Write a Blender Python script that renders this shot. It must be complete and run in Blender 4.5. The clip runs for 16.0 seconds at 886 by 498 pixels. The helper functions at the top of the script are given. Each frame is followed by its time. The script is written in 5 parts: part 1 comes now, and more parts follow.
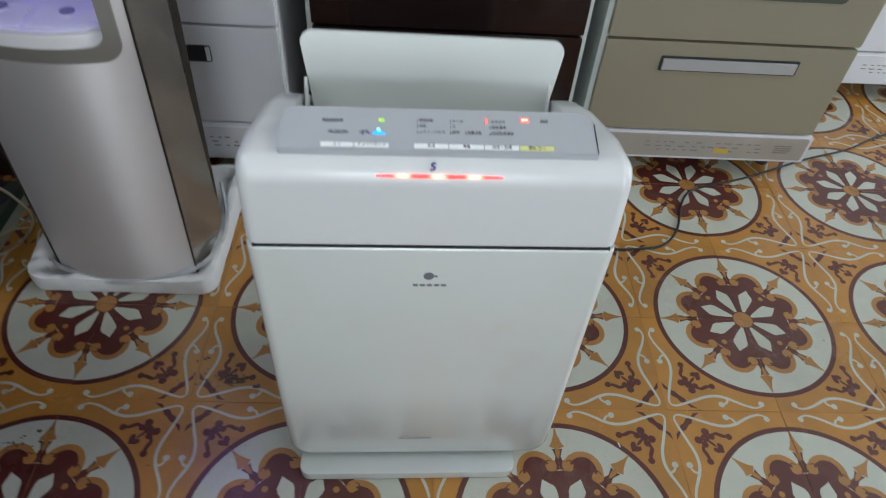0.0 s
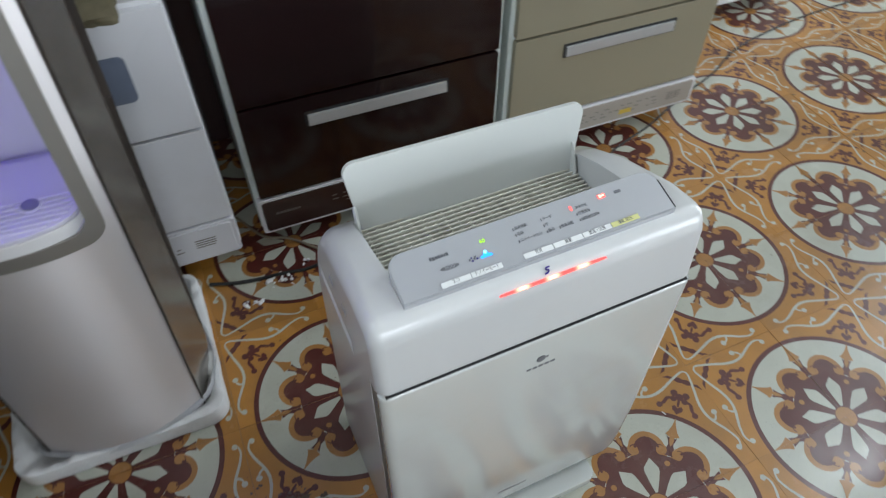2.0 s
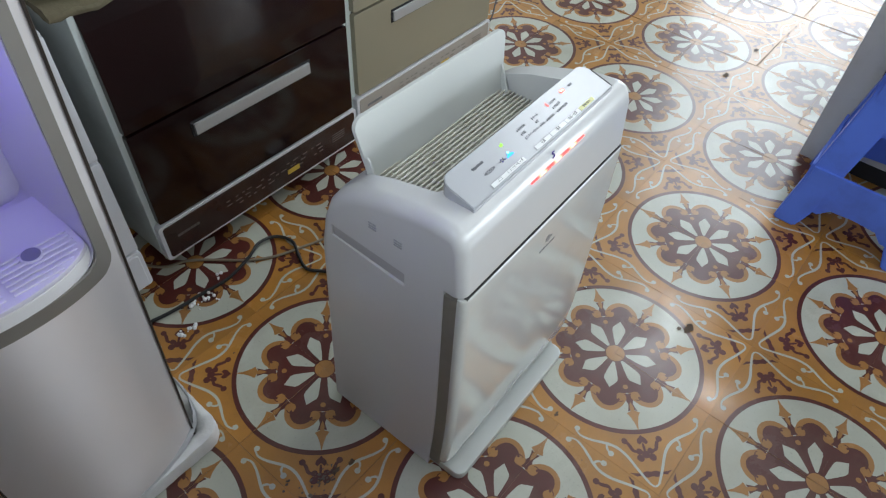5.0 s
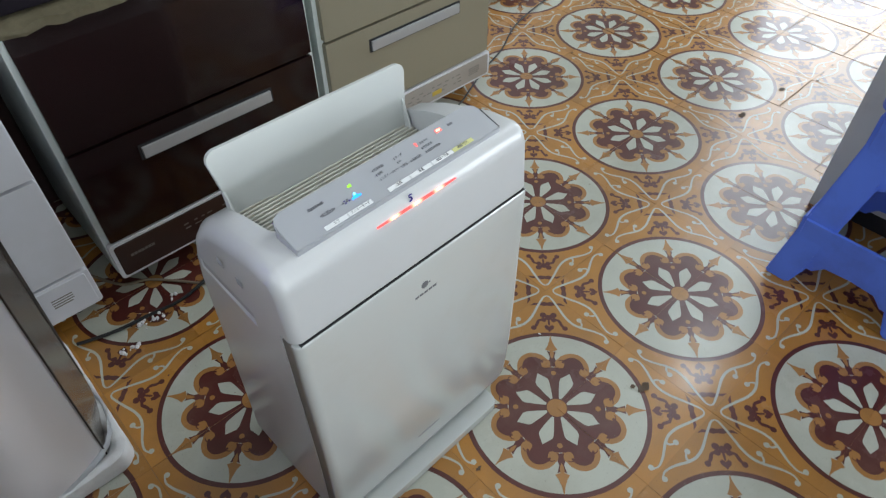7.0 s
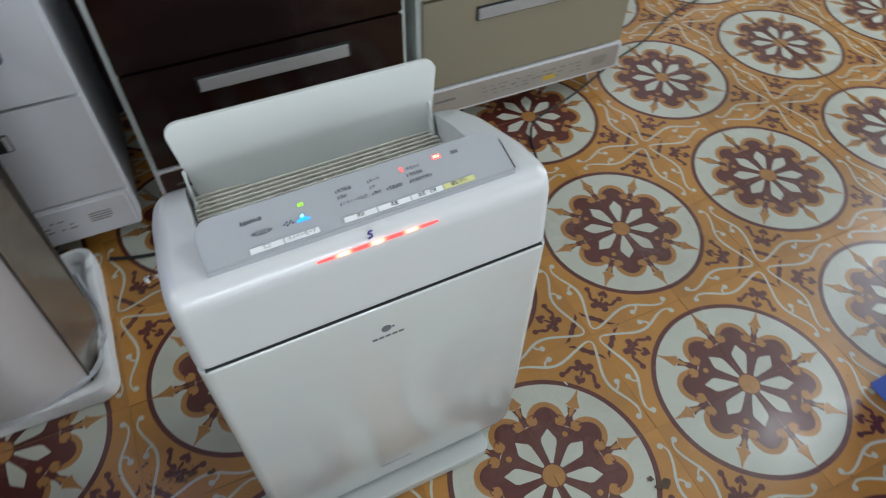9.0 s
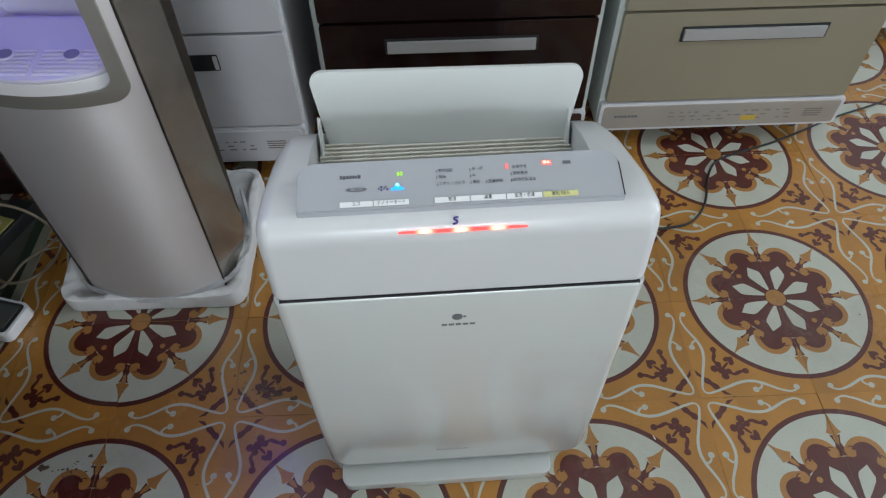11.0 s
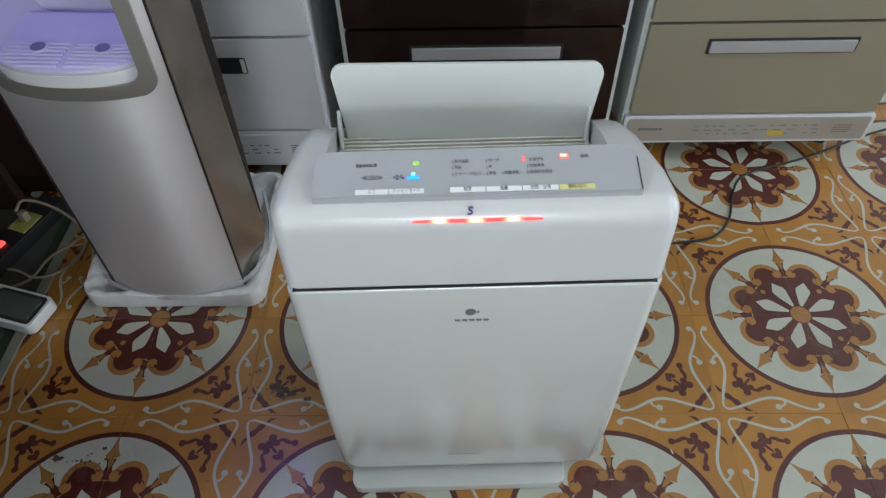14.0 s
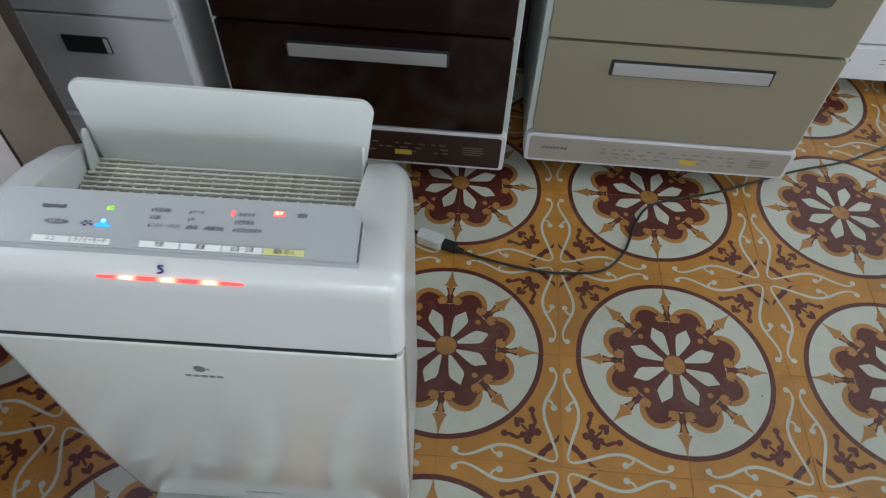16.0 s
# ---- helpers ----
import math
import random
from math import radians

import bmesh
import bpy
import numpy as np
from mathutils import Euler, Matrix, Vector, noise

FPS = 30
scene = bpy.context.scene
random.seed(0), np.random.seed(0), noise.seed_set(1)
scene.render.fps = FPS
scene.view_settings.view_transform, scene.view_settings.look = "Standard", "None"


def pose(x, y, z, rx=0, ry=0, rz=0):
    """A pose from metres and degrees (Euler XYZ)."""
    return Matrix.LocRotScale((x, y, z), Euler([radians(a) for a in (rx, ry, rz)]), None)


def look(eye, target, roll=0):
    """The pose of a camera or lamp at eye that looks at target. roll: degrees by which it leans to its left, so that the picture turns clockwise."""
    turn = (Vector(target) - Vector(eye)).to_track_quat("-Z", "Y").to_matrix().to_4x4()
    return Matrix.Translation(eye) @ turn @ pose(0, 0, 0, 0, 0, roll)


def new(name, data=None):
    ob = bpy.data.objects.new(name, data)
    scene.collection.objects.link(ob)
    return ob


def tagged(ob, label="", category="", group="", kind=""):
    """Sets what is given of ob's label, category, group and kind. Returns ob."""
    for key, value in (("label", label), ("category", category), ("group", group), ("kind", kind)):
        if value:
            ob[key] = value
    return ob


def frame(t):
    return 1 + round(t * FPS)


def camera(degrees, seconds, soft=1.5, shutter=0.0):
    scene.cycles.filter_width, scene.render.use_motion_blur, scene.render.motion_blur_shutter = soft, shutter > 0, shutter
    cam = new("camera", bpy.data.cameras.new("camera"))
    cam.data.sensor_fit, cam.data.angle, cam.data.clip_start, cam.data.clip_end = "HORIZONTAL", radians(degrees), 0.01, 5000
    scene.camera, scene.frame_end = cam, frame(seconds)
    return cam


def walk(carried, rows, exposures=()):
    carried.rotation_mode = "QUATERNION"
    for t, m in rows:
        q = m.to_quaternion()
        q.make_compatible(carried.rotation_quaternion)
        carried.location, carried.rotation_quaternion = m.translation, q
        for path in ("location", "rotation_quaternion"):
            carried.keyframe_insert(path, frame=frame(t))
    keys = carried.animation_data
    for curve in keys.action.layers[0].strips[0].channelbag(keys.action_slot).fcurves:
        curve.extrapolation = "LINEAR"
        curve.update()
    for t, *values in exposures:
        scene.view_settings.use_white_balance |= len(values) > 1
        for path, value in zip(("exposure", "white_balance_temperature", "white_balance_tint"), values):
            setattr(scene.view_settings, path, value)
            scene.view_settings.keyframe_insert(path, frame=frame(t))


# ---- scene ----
cam = camera(67.4, 16.0, 1.2, 0.4)
PATH = [
    (0, (-0.649, -0.785, 0.982), (-0.545, 0.605, -0.453), 4.8),
    (0.5, (-0.721, -0.825, 1.115), (-0.553, 0.53, -0.346), 1.4),
    (1, (-0.795, -0.83, 1.135), (-0.483, 0.524, -0.304), 2.6),
    (1.5, (-0.831, -0.777, 1.117), (-0.473, 0.538, -0.347), 3.7),
    (2, (-0.886, -0.633, 1.083), (-0.36, 0.586, -0.413), 0.2),
    (2.5, (-0.928, -0.581, 1.086), (-0.172, 0.456, -0.448), 3.0),
    (3, (-1.035, -0.574, 1.114), (-0.139, 0.316, -0.437), -0.7),
    (3.2, (-1.075, -0.56, 1.118), (-0.121, 0.261, -0.437), 0.6),
    (5.3, (-1.199, -0.572, 1.088), (-0.102, 0.226, -0.382), 4.9),
    (5.5, (-1.196, -0.57, 1.085), (-0.084, 0.213, -0.382), 6.5),
    (6, (-1.14, -0.599, 1.085), (-0.071, 0.236, -0.385), 4.2),
    (6.5, (-1.049, -0.669, 1.083), (-0.06, 0.268, -0.382), 0.7),
    (7, (-0.98, -0.732, 1.083), (-0.045, 0.295, -0.356), -0.7),
    (7.5, (-0.934, -0.736, 1.078), (-0.064, 0.366, -0.346), -2.4),
    (8, (-0.842, -0.698, 1.07), (-0.17, 0.458, -0.417), -3.7),
    (8.5, (-0.769, -0.668, 1.066), (-0.109, 0.447, -0.458), -1.3),
    (9, (-0.738, -0.683, 1.051), (-0.194, 0.468, -0.492), 1.1),
    (9.5, (-0.706, -0.704, 1.049), (-0.419, 0.534, -0.495), 1.9),
    (9.7, (-0.72, -0.651, 1.071), (-0.449, 0.549, -0.505), 3.5),
    (11.8, (-0.618, -0.725, 1.027), (-0.679, 0.555, -0.509), -3.7),
    (12, (-0.621, -0.723, 1.025), (-0.677, 0.545, -0.521), -3.8),
    (12.5, (-0.645, -0.712, 1.026), (-0.667, 0.552, -0.523), -2.6),
    (13, (-0.67, -0.7, 1.038), (-0.692, 0.609, -0.475), -1.5),
    (13.5, (-0.67, -0.695, 1.032), (-0.688, 0.62, -0.476), -1.2),
    (14, (-0.643, -0.721, 1.025), (-0.677, 0.59, -0.485), -1.6),
    (14.5, (-0.584, -0.764, 1.025), (-0.649, 0.561, -0.471), -2.6),
    (15, (-0.536, -0.756, 1.022), (-0.554, 0.592, -0.455), -5.2),
    (15.5, (-0.45, -0.684, 1.028), (-0.451, 0.639, -0.472), 0.0),
    (16, (-0.385, -0.594, 1.023), (-0.443, 0.646, -0.544), 2.6),
]
# stops as the camera adapts on its way
ADAPT = ((0, 0.06), (1, 0.08), (2.5, 0.14), (3.2, 0.17), (5.3, 0.17), (6.5, 0.12), (8.5, 0.04), (9.7, 0.0), (12, 0.0), (14, 0.02), (15, -0.02), (16, -0.10))
walk(cam, [(t, look(eye, target, roll)) for t, eye, target, roll in PATH], ADAPT)

# ---- world, daylight and exposure ----
world = bpy.data.worlds.new("daylight")
scene.world = world
world.use_nodes = True
sky = world.node_tree.nodes.new("ShaderNodeTexSky")
sky.sky_type, sky.sun_disc = "NISHITA", False
sky.sun_elevation, sky.sun_rotation = radians(48), radians(200)
world.node_tree.links.new(sky.outputs[0], world.node_tree.nodes["Background"].inputs[0])
world.node_tree.nodes["Background"].inputs[1].default_value = 0.12
sun = new("sun", bpy.data.lights.new("sun", "SUN"))
sun.data.energy, sun.data.angle, sun.data.color = 1.0, radians(10), (1.0, 0.96, 0.9)
sun.matrix_world = look((0, 0, 20), (4.0, 9.0, 0))


def opening_light(name, eye, target, width, height, watts, colour):
    lamp = new(name, bpy.data.lights.new(name, "AREA"))
    lamp.data.shape, lamp.data.size, lamp.data.size_y = "RECTANGLE", width, height
    lamp.data.energy, lamp.data.color = watts, colour
    lamp.matrix_world = look(eye, target)
    return lamp


COOL = (0.86, 0.94, 1.0)
opening_light("east_doorway_daylight", (2.48, 0.1, 1.1), (0, 0.1, 1.1), 0.9, 2.1, 31, COOL)
opening_light("east_window_daylight", (2.48, -3.5, 1.25), (-0.5, -0.3, 0.6), 1.5, 1.6, 70, COOL)
opening_light("south_doorway_daylight", (0.0, -7.48, 1.1), (-0.6, 0, 1.0), 2.6, 2.0, 40, COOL)
opening_light("south_fanlight_daylight", (-0.2, -7.48, 3.0), (-0.6, 0, 0.6), 2.4, 0.7, 112, COOL)
opening_light("transom_daylight", (2.48, -0.3, 3.27), (1.2, -0.3, 2.0), 1.1, 0.68, 31, COOL)
# added fill for west-facing sides; the window it stands in is made up
opening_light("west_fill_light", (-1.73, -0.40, 1.50), (-0.8, -0.2, 0.4), 0.7, 0.6, 5.5, COOL)


# ---- materials ----
def material(name, colour, rough=0.5, metal=0.0, vary=0.08, scale=18.0, bump=0.0, bump_scale=120.0, coat=0.0, coat_rough=0.08,
             dirt=None, dirt_amount=0.0, dirt_scale=6.0, random_tone=0.0, speck=0.0, shine=0.5):
    m = bpy.data.materials.new(name)
    m.use_nodes = True
    nt = m.node_tree
    p = nt.nodes["Principled BSDF"]
    p.inputs["Metallic"].default_value = metal
    p.inputs["Coat Weight"].default_value = coat
    p.inputs["Specular IOR Level"].default_value = shine
    p.inputs["Coat Roughness"].default_value = coat_rough
    where = nt.nodes.new("ShaderNodeTexCoord")
    place = nt.nodes.new("ShaderNodeNewGeometry")
    fine = nt.nodes.new("ShaderNodeTexNoise")
    fine.inputs["Scale"].default_value, fine.inputs["Detail"].default_value = scale, 6.0
    nt.links.new(place.outputs["Position"], fine.inputs["Vector"])
    ramp = nt.nodes.new("ShaderNodeMapRange")
    ramp.inputs["To Min"].default_value, ramp.inputs["To Max"].default_value = 1 - vary, 1 + vary
    nt.links.new(fine.outputs["Fac"], ramp.inputs["Value"])
    tone = nt.nodes.new("ShaderNodeMix")
    tone.data_type, tone.blend_type = "RGBA", "MULTIPLY"
    tone.inputs["Factor"].default_value = 1.0
    tone.inputs["A"].default_value = (*colour, 1)
    nt.links.new(ramp.outputs["Result"], tone.inputs["B"])
    out = tone.outputs["Result"]
    if random_tone:
        info = nt.nodes.new("ShaderNodeObjectInfo")
        spread = nt.nodes.new("ShaderNodeMapRange")
        spread.inputs["To Min"].default_value, spread.inputs["To Max"].default_value = 1 - random_tone, 1 + random_tone
        nt.links.new(info.outputs["Random"], spread.inputs["Value"])
        more = nt.nodes.new("ShaderNodeMix")
        more.data_type, more.blend_type = "RGBA", "MULTIPLY"
        more.inputs["Factor"].default_value = 1.0
        nt.links.new(out, more.inputs["A"])
        nt.links.new(spread.outputs["Result"], more.inputs["B"])
        out = more.outputs["Result"]
    if dirt:
        blotch = nt.nodes.new("ShaderNodeTexNoise")
        blotch.inputs["Scale"].default_value, blotch.inputs["Detail"].default_value = dirt_scale, 9.0
        blotch.inputs["Roughness"].default_value = 0.65
        nt.links.new(place.outputs["Position"], blotch.inputs["Vector"])
        mask = nt.nodes.new("ShaderNodeMapRange")
        mask.inputs["From Min"].default_value, mask.inputs["From Max"].default_value = 0.5, 0.72
        mask.inputs["To Max"].default_value = dirt_amount
        nt.links.new(blotch.outputs["Fac"], mask.inputs["Value"])
        soil = nt.nodes.new("ShaderNodeMix")
        soil.data_type = "RGBA"
        nt.links.new(mask.outputs["Result"], soil.inputs["Factor"])
        nt.links.new(out, soil.inputs["A"])
        soil.inputs["B"].default_value = (*dirt, 1)
        out = soil.outputs["Result"]
    if speck:
        # fine pits and grains, and a film that is polished unevenly
        grains = nt.nodes.new("ShaderNodeTexNoise")
        grains.inputs["Scale"].default_value, grains.inputs["Detail"].default_value = 260.0, 3.0
        nt.links.new(place.outputs["Position"], grains.inputs["Vector"])
        pits = nt.nodes.new("ShaderNodeMapRange")
        pits.inputs["From Min"].default_value, pits.inputs["From Max"].default_value = 0.62, 0.74
        pits.inputs["To Max"].default_value = speck
        nt.links.new(grains.outputs["Fac"], pits.inputs["Value"])
        pitted = nt.nodes.new("ShaderNodeMix")
        pitted.data_type = "RGBA"
        nt.links.new(pits.outputs["Result"], pitted.inputs["Factor"])
        nt.links.new(out, pitted.inputs["A"])
        pitted.inputs["B"].default_value = (0.06, 0.04, 0.03, 1)
        out = pitted.outputs["Result"]
        film = nt.nodes.new("ShaderNodeTexNoise")
        film.inputs["Scale"].default_value, film.inputs["Detail"].default_value = 8.0, 10.0
        film.inputs["Roughness"].default_value = 0.7
        nt.links.new(place.outputs["Position"], film.inputs["Vector"])
        polish = nt.nodes.new("ShaderNodeMapRange")
        polish.inputs["From Min"].default_value, polish.inputs["From Max"].default_value = 0.35, 0.65
        polish.inputs["To Min"].default_value, polish.inputs["To Max"].default_value = coat_rough * 0.35, coat_rough * 2.6
        nt.links.new(film.outputs["Fac"], polish.inputs["Value"])
        nt.links.new(polish.outputs["Result"], p.inputs["Coat Roughness"])
    nt.links.new(out, p.inputs["Base Color"])
    sheen = nt.nodes.new("ShaderNodeMapRange")
    sheen.inputs["To Min"].default_value, sheen.inputs["To Max"].default_value = rough * 0.75, min(1.0, rough * 1.25)
    wear = nt.nodes.new("ShaderNodeTexNoise")
    wear.inputs["Scale"].default_value, wear.inputs["Detail"].default_value = scale * 0.4, 8.0
    nt.links.new(place.outputs["Position"], wear.inputs["Vector"])
    nt.links.new(wear.outputs["Fac"], sheen.inputs["Value"])
    nt.links.new(sheen.outputs["Result"], p.inputs["Roughness"])
    if bump:
        grain = nt.nodes.new("ShaderNodeTexNoise")
        grain.inputs["Scale"].default_value, grain.inputs["Detail"].default_value = bump_scale, 4.0
        nt.links.new(place.outputs["Position"], grain.inputs["Vector"])
        relief = nt.nodes.new("ShaderNodeBump")
        relief.inputs["Strength"].default_value, relief.inputs["Distance"].default_value = bump, 0.002
        nt.links.new(grain.outputs["Fac"], relief.inputs["Height"])
        nt.links.new(relief.outputs["Normal"], p.inputs["Normal"])
    return m


def glow(name, colour, strength):
    m = bpy.data.materials.new(name)
    m.use_nodes = True
    p = m.node_tree.nodes["Principled BSDF"]
    p.inputs["Base Color"].default_value = (*[0.5 * c for c in colour], 1)
    p.inputs["Emission Color"].default_value = (*colour, 1)
    p.inputs["Emission Strength"].default_value = strength
    return m


OCHRE = material("ochre_cement_tile", (0.41, 0.185, 0.032), 0.38, vary=0.22, scale=14, dirt=(0.20, 0.11, 0.05), dirt_amount=0.45, dirt_scale=5, bump=0.05, bump_scale=60, coat=0.5, coat_rough=0.13, speck=0.25, shine=0.5, random_tone=0.12)
MAROON = material("oxblood_cement_tile", (0.085, 0.014, 0.010), 0.42, vary=0.25, scale=22, dirt=(0.20, 0.12, 0.09), dirt_amount=0.3, dirt_scale=7, bump=0.05, bump_scale=60, coat=0.5, coat_rough=0.13, speck=0.25, shine=0.5, random_tone=0.12)
CREAM = material("cream_cement_tile", (0.475, 0.49, 0.42), 0.42, vary=0.10, scale=12, dirt=(0.30, 0.25, 0.18), dirt_amount=0.35, dirt_scale=5, bump=0.05, bump_scale=60, coat=0.5, coat_rough=0.13, speck=0.25, shine=0.5, random_tone=0.06)
CARAMEL = material("caramel_cement_tile", (0.36, 0.165, 0.04), 0.42, vary=0.18, scale=20, dirt=(0.22, 0.12, 0.06), dirt_amount=0.4, dirt_scale=6, bump=0.05, bump_scale=60, coat=0.5, coat_rough=0.13, speck=0.25, shine=0.5, random_tone=0.1)
CHIPPED = material("chipped_dirty_cement", (0.10, 0.065, 0.04), 0.8, vary=0.5, scale=120, bump=0.4)
GROUT = material("dirty_cement_joint", (0.27, 0.17, 0.085), 0.85, vary=0.4, scale=40, bump=0.4)
PLASTER = material("old_wall_paint", (0.36, 0.37, 0.35), 0.75, vary=0.12, scale=4, dirt=(0.30, 0.29, 0.26), dirt_amount=0.5, dirt_scale=2, bump=0.2, bump_scale=50)
PALE_PLASTER = material("pale_wall_paint", (0.78, 0.79, 0.80), 0.75, vary=0.08, scale=4, bump=0.15, bump_scale=50)
SHADE_WALL = material("dark_shade_wall", (0.075, 0.05, 0.042), 0.5, vary=0.25, scale=6)
CEILING_PAINT = material("ceiling_paint", (0.70, 0.70, 0.69), 0.8, vary=0.06, scale=3, bump=0.1)
CONCRETE = material("outside_concrete", (0.35, 0.34, 0.32), 0.9, vary=0.2, scale=3, bump=0.2)
WHITE_PLASTIC = material("white_gloss_plastic", (0.585, 0.615, 0.60), 0.22, vary=0.02, scale=9, dirt=(0.50, 0.47, 0.38), dirt_amount=0.34, dirt_scale=4, coat=1.0, coat_rough=0.12)
SATIN_WHITE = material("white_satin_plastic", (0.585, 0.597, 0.603), 0.34, vary=0.03, scale=12, dirt=(0.5, 0.48, 0.43), dirt_amount=0.14, dirt_scale=12, bump=0.02, bump_scale=500, coat=0.5, coat_rough=0.12)
LID_PLASTIC = material("lid_pale_plastic", (0.61, 0.635, 0.62), 0.35, vary=0.03, scale=10)
PANEL_GREY = material("silver_grey_panel_film", (0.37, 0.385, 0.41), 0.40, metal=0.0, vary=0.03, scale=30, coat=1.0, coat_rough=0.26)
GROOVE_SHADE = material("groove_shade_grey", (0.40, 0.395, 0.40), 0.6, vary=0.04)
TAUPE = material("taupe_side_filter_strip", (0.20, 0.185, 0.155), 0.55, vary=0.08, scale=60)
GRILLE = material("yellowed_grille_plastic", (0.66, 0.65, 0.58), 0.5, vary=0.12, scale=50, dirt=(0.28, 0.25, 0.2), dirt_amount=0.5, dirt_scale=30)
DARK = material("dark_plastic_and_shade", (0.018, 0.018, 0.02), 0.6, vary=0.1)
DUCT_SHADE = material("shaded_duct_plastic", (0.09, 0.087, 0.08), 0.6, vary=0.15, scale=30)
INK = material("printed_grey_ink", (0.14, 0.145, 0.16), 0.5, vary=0.1)
INK_DIM = material("worn_brown_print", (0.105, 0.085, 0.075), 0.5, vary=0.3)
INK_SOFT = material("worn_grey_print", (0.20, 0.185, 0.165), 0.5, vary=0.3)
METER_WHITE = material("white_meter_case", (0.74, 0.76, 0.78), 0.35, vary=0.03)
# drain holes: their depth shade and the violet lamplight are in the colour
VIOLET_HOLE = material("violet_shaded_hole", (0.16, 0.15, 0.26), 0.5, vary=0.1)
GRIT = material("dark_floor_grit", (0.12, 0.09, 0.07), 0.8, vary=0.4)
INK_MID = material("printed_mid_grey_ink", (0.11, 0.115, 0.13), 0.5, vary=0.15)
INK_PALE = material("printed_pale_ink", (0.33, 0.34, 0.36), 0.5, vary=0.1)
MARKER = material("purple_marker_ink", (0.03, 0.012, 0.22), 0.4, vary=0.2)
LABEL_WHITE = material("white_button_label", (0.78, 0.80, 0.80), 0.35, vary=0.02)
LABEL_YELLOW = material("yellow_button_label", (0.66, 0.66, 0.28), 0.35, vary=0.03)
STICKER = material("yellow_sticker", (0.55, 0.38, 0.05), 0.5, vary=0.08)
BROWN_GLOSS = material("dark_brown_gloss_panel", (0.011, 0.0036, 0.0040), 0.12, vary=0.12, scale=6, shine=0.42)
BROWN_SATIN = material("dark_brown_control_strip", (0.032, 0.014, 0.012), 0.25, vary=0.1, scale=20)
CHAMPAGNE = material("champagne_beige_panel", (0.285, 0.260, 0.188), 0.36, metal=0.1, vary=0.03, scale=8, dirt=(0.28, 0.24, 0.17), dirt_amount=0.12, dirt_scale=4)
CHAMPAGNE_STRIP = material("champagne_control_strip", (0.34, 0.31, 0.275), 0.42, vary=0.05, scale=20, dirt=(0.28, 0.22, 0.17), dirt_amount=0.3, dirt_scale=7)
SIDE_GREY = material("pale_green_grey_case", (0.58, 0.63, 0.61), 0.4, vary=0.06, scale=10, dirt=(0.2, 0.2, 0.17), dirt_amount=0.3, dirt_scale=8)
CASE_WHITE = material("aged_white_case", (0.64, 0.645, 0.68), 0.4, vary=0.04, scale=8, dirt=(0.42, 0.40, 0.36), dirt_amount=0.2, dirt_scale=5)
ALUMINIUM = material("brushed_aluminium_handle", (0.47, 0.48, 0.49), 0.38, metal=0.4, vary=0.04, scale=60)
SMOKED = material("smoked_window", (0.095, 0.105, 0.088), 0.14, vary=0.1, coat=0.4)
BLUE_SMOKED = material("blue_grey_window", (0.17, 0.20, 0.27), 0.12, vary=0.08, coat=0.3)
PEARL = material("pearl_silver_front", (0.80, 0.77, 0.78), 0.42, metal=0.7, vary=0.02, scale=5)
# brushed upright, so that lights smear along its height
brush = PEARL.node_tree.nodes["Principled BSDF"]
grain_way = PEARL.node_tree.nodes.new("ShaderNodeTangent")
grain_way.direction_type, grain_way.axis = "RADIAL", "Z"
PEARL.node_tree.links.new(grain_way.outputs["Tangent"], brush.inputs["Tangent"])
brush.inputs["Anisotropic"].default_value, brush.inputs["Anisotropic Rotation"].default_value = 0.8, 0.25
RING_TAUPE = material("taupe_metal_ring", (0.27, 0.255, 0.235), 0.35, metal=0.5, vary=0.06, scale=30)
STEEL = material("stained_mirror_steel", (0.43, 0.405, 0.375), 0.22, metal=0.8, vary=0.45, scale=6, dirt=(0.10, 0.08, 0.062), dirt_amount=0.8, dirt_scale=6)
STEEL_DARK = material("dark_steel_edge", (0.06, 0.05, 0.044), 0.28, metal=0.5, vary=0.5, scale=9)
# white plastic with some of the alcove lamp's violet put into its colour
ALCOVE = material("violet_tinted_alcove_plastic", (0.54, 0.52, 0.62), 0.4, vary=0.03)
TRAY_WHITE = material("white_tray_plastic", (0.66, 0.655, 0.67), 0.35, vary=0.03)
FOAM = material("white_packing_foam", (0.76, 0.77, 0.78), 0.85, vary=0.06, scale=30, bump=0.35, bump_scale=220, dirt=(0.45, 0.42, 0.38), dirt_amount=0.25, dirt_scale=14)
FILM = material("white_bag_film", (0.72, 0.73, 0.75), 0.28, vary=0.05, scale=40, coat=0.4, coat_rough=0.15)
BLACK_RUBBER = material("black_cable_rubber", (0.014, 0.014, 0.015), 0.5, vary=0.2)
TAN_CABLE = material("dusty_tan_cable", (0.24, 0.195, 0.14), 0.6, vary=0.2, scale=40)
BLUE_PLASTIC = material("blue_moulded_plastic", (0.10, 0.20, 0.78), 0.40, vary=0.08, scale=12, dirt=(0.05, 0.07, 0.3), dirt_amount=0.3, dirt_scale=9, bump=0.05, bump_scale=80)
GREY_PAINT = material("light_grey_paint", (0.58, 0.59, 0.59), 0.5, vary=0.08, scale=14, dirt=(0.25, 0.24, 0.22), dirt_amount=0.35, dirt_scale=8)
DARK_WOOD = material("dark_stained_wood", (0.030, 0.012, 0.012), 0.35, vary=0.3, scale=8)
EDGE_TILE = material("grey_green_border_tile", (0.055, 0.056, 0.048), 0.5, vary=0.2, scale=25, dirt=(0.10, 0.08, 0.06), dirt_amount=0.5, dirt_scale=9, bump=0.1)
GREEN_BAND = material("dark_green_border_tile", (0.018, 0.034, 0.018), 0.5, vary=0.3, scale=30, bump=0.1)
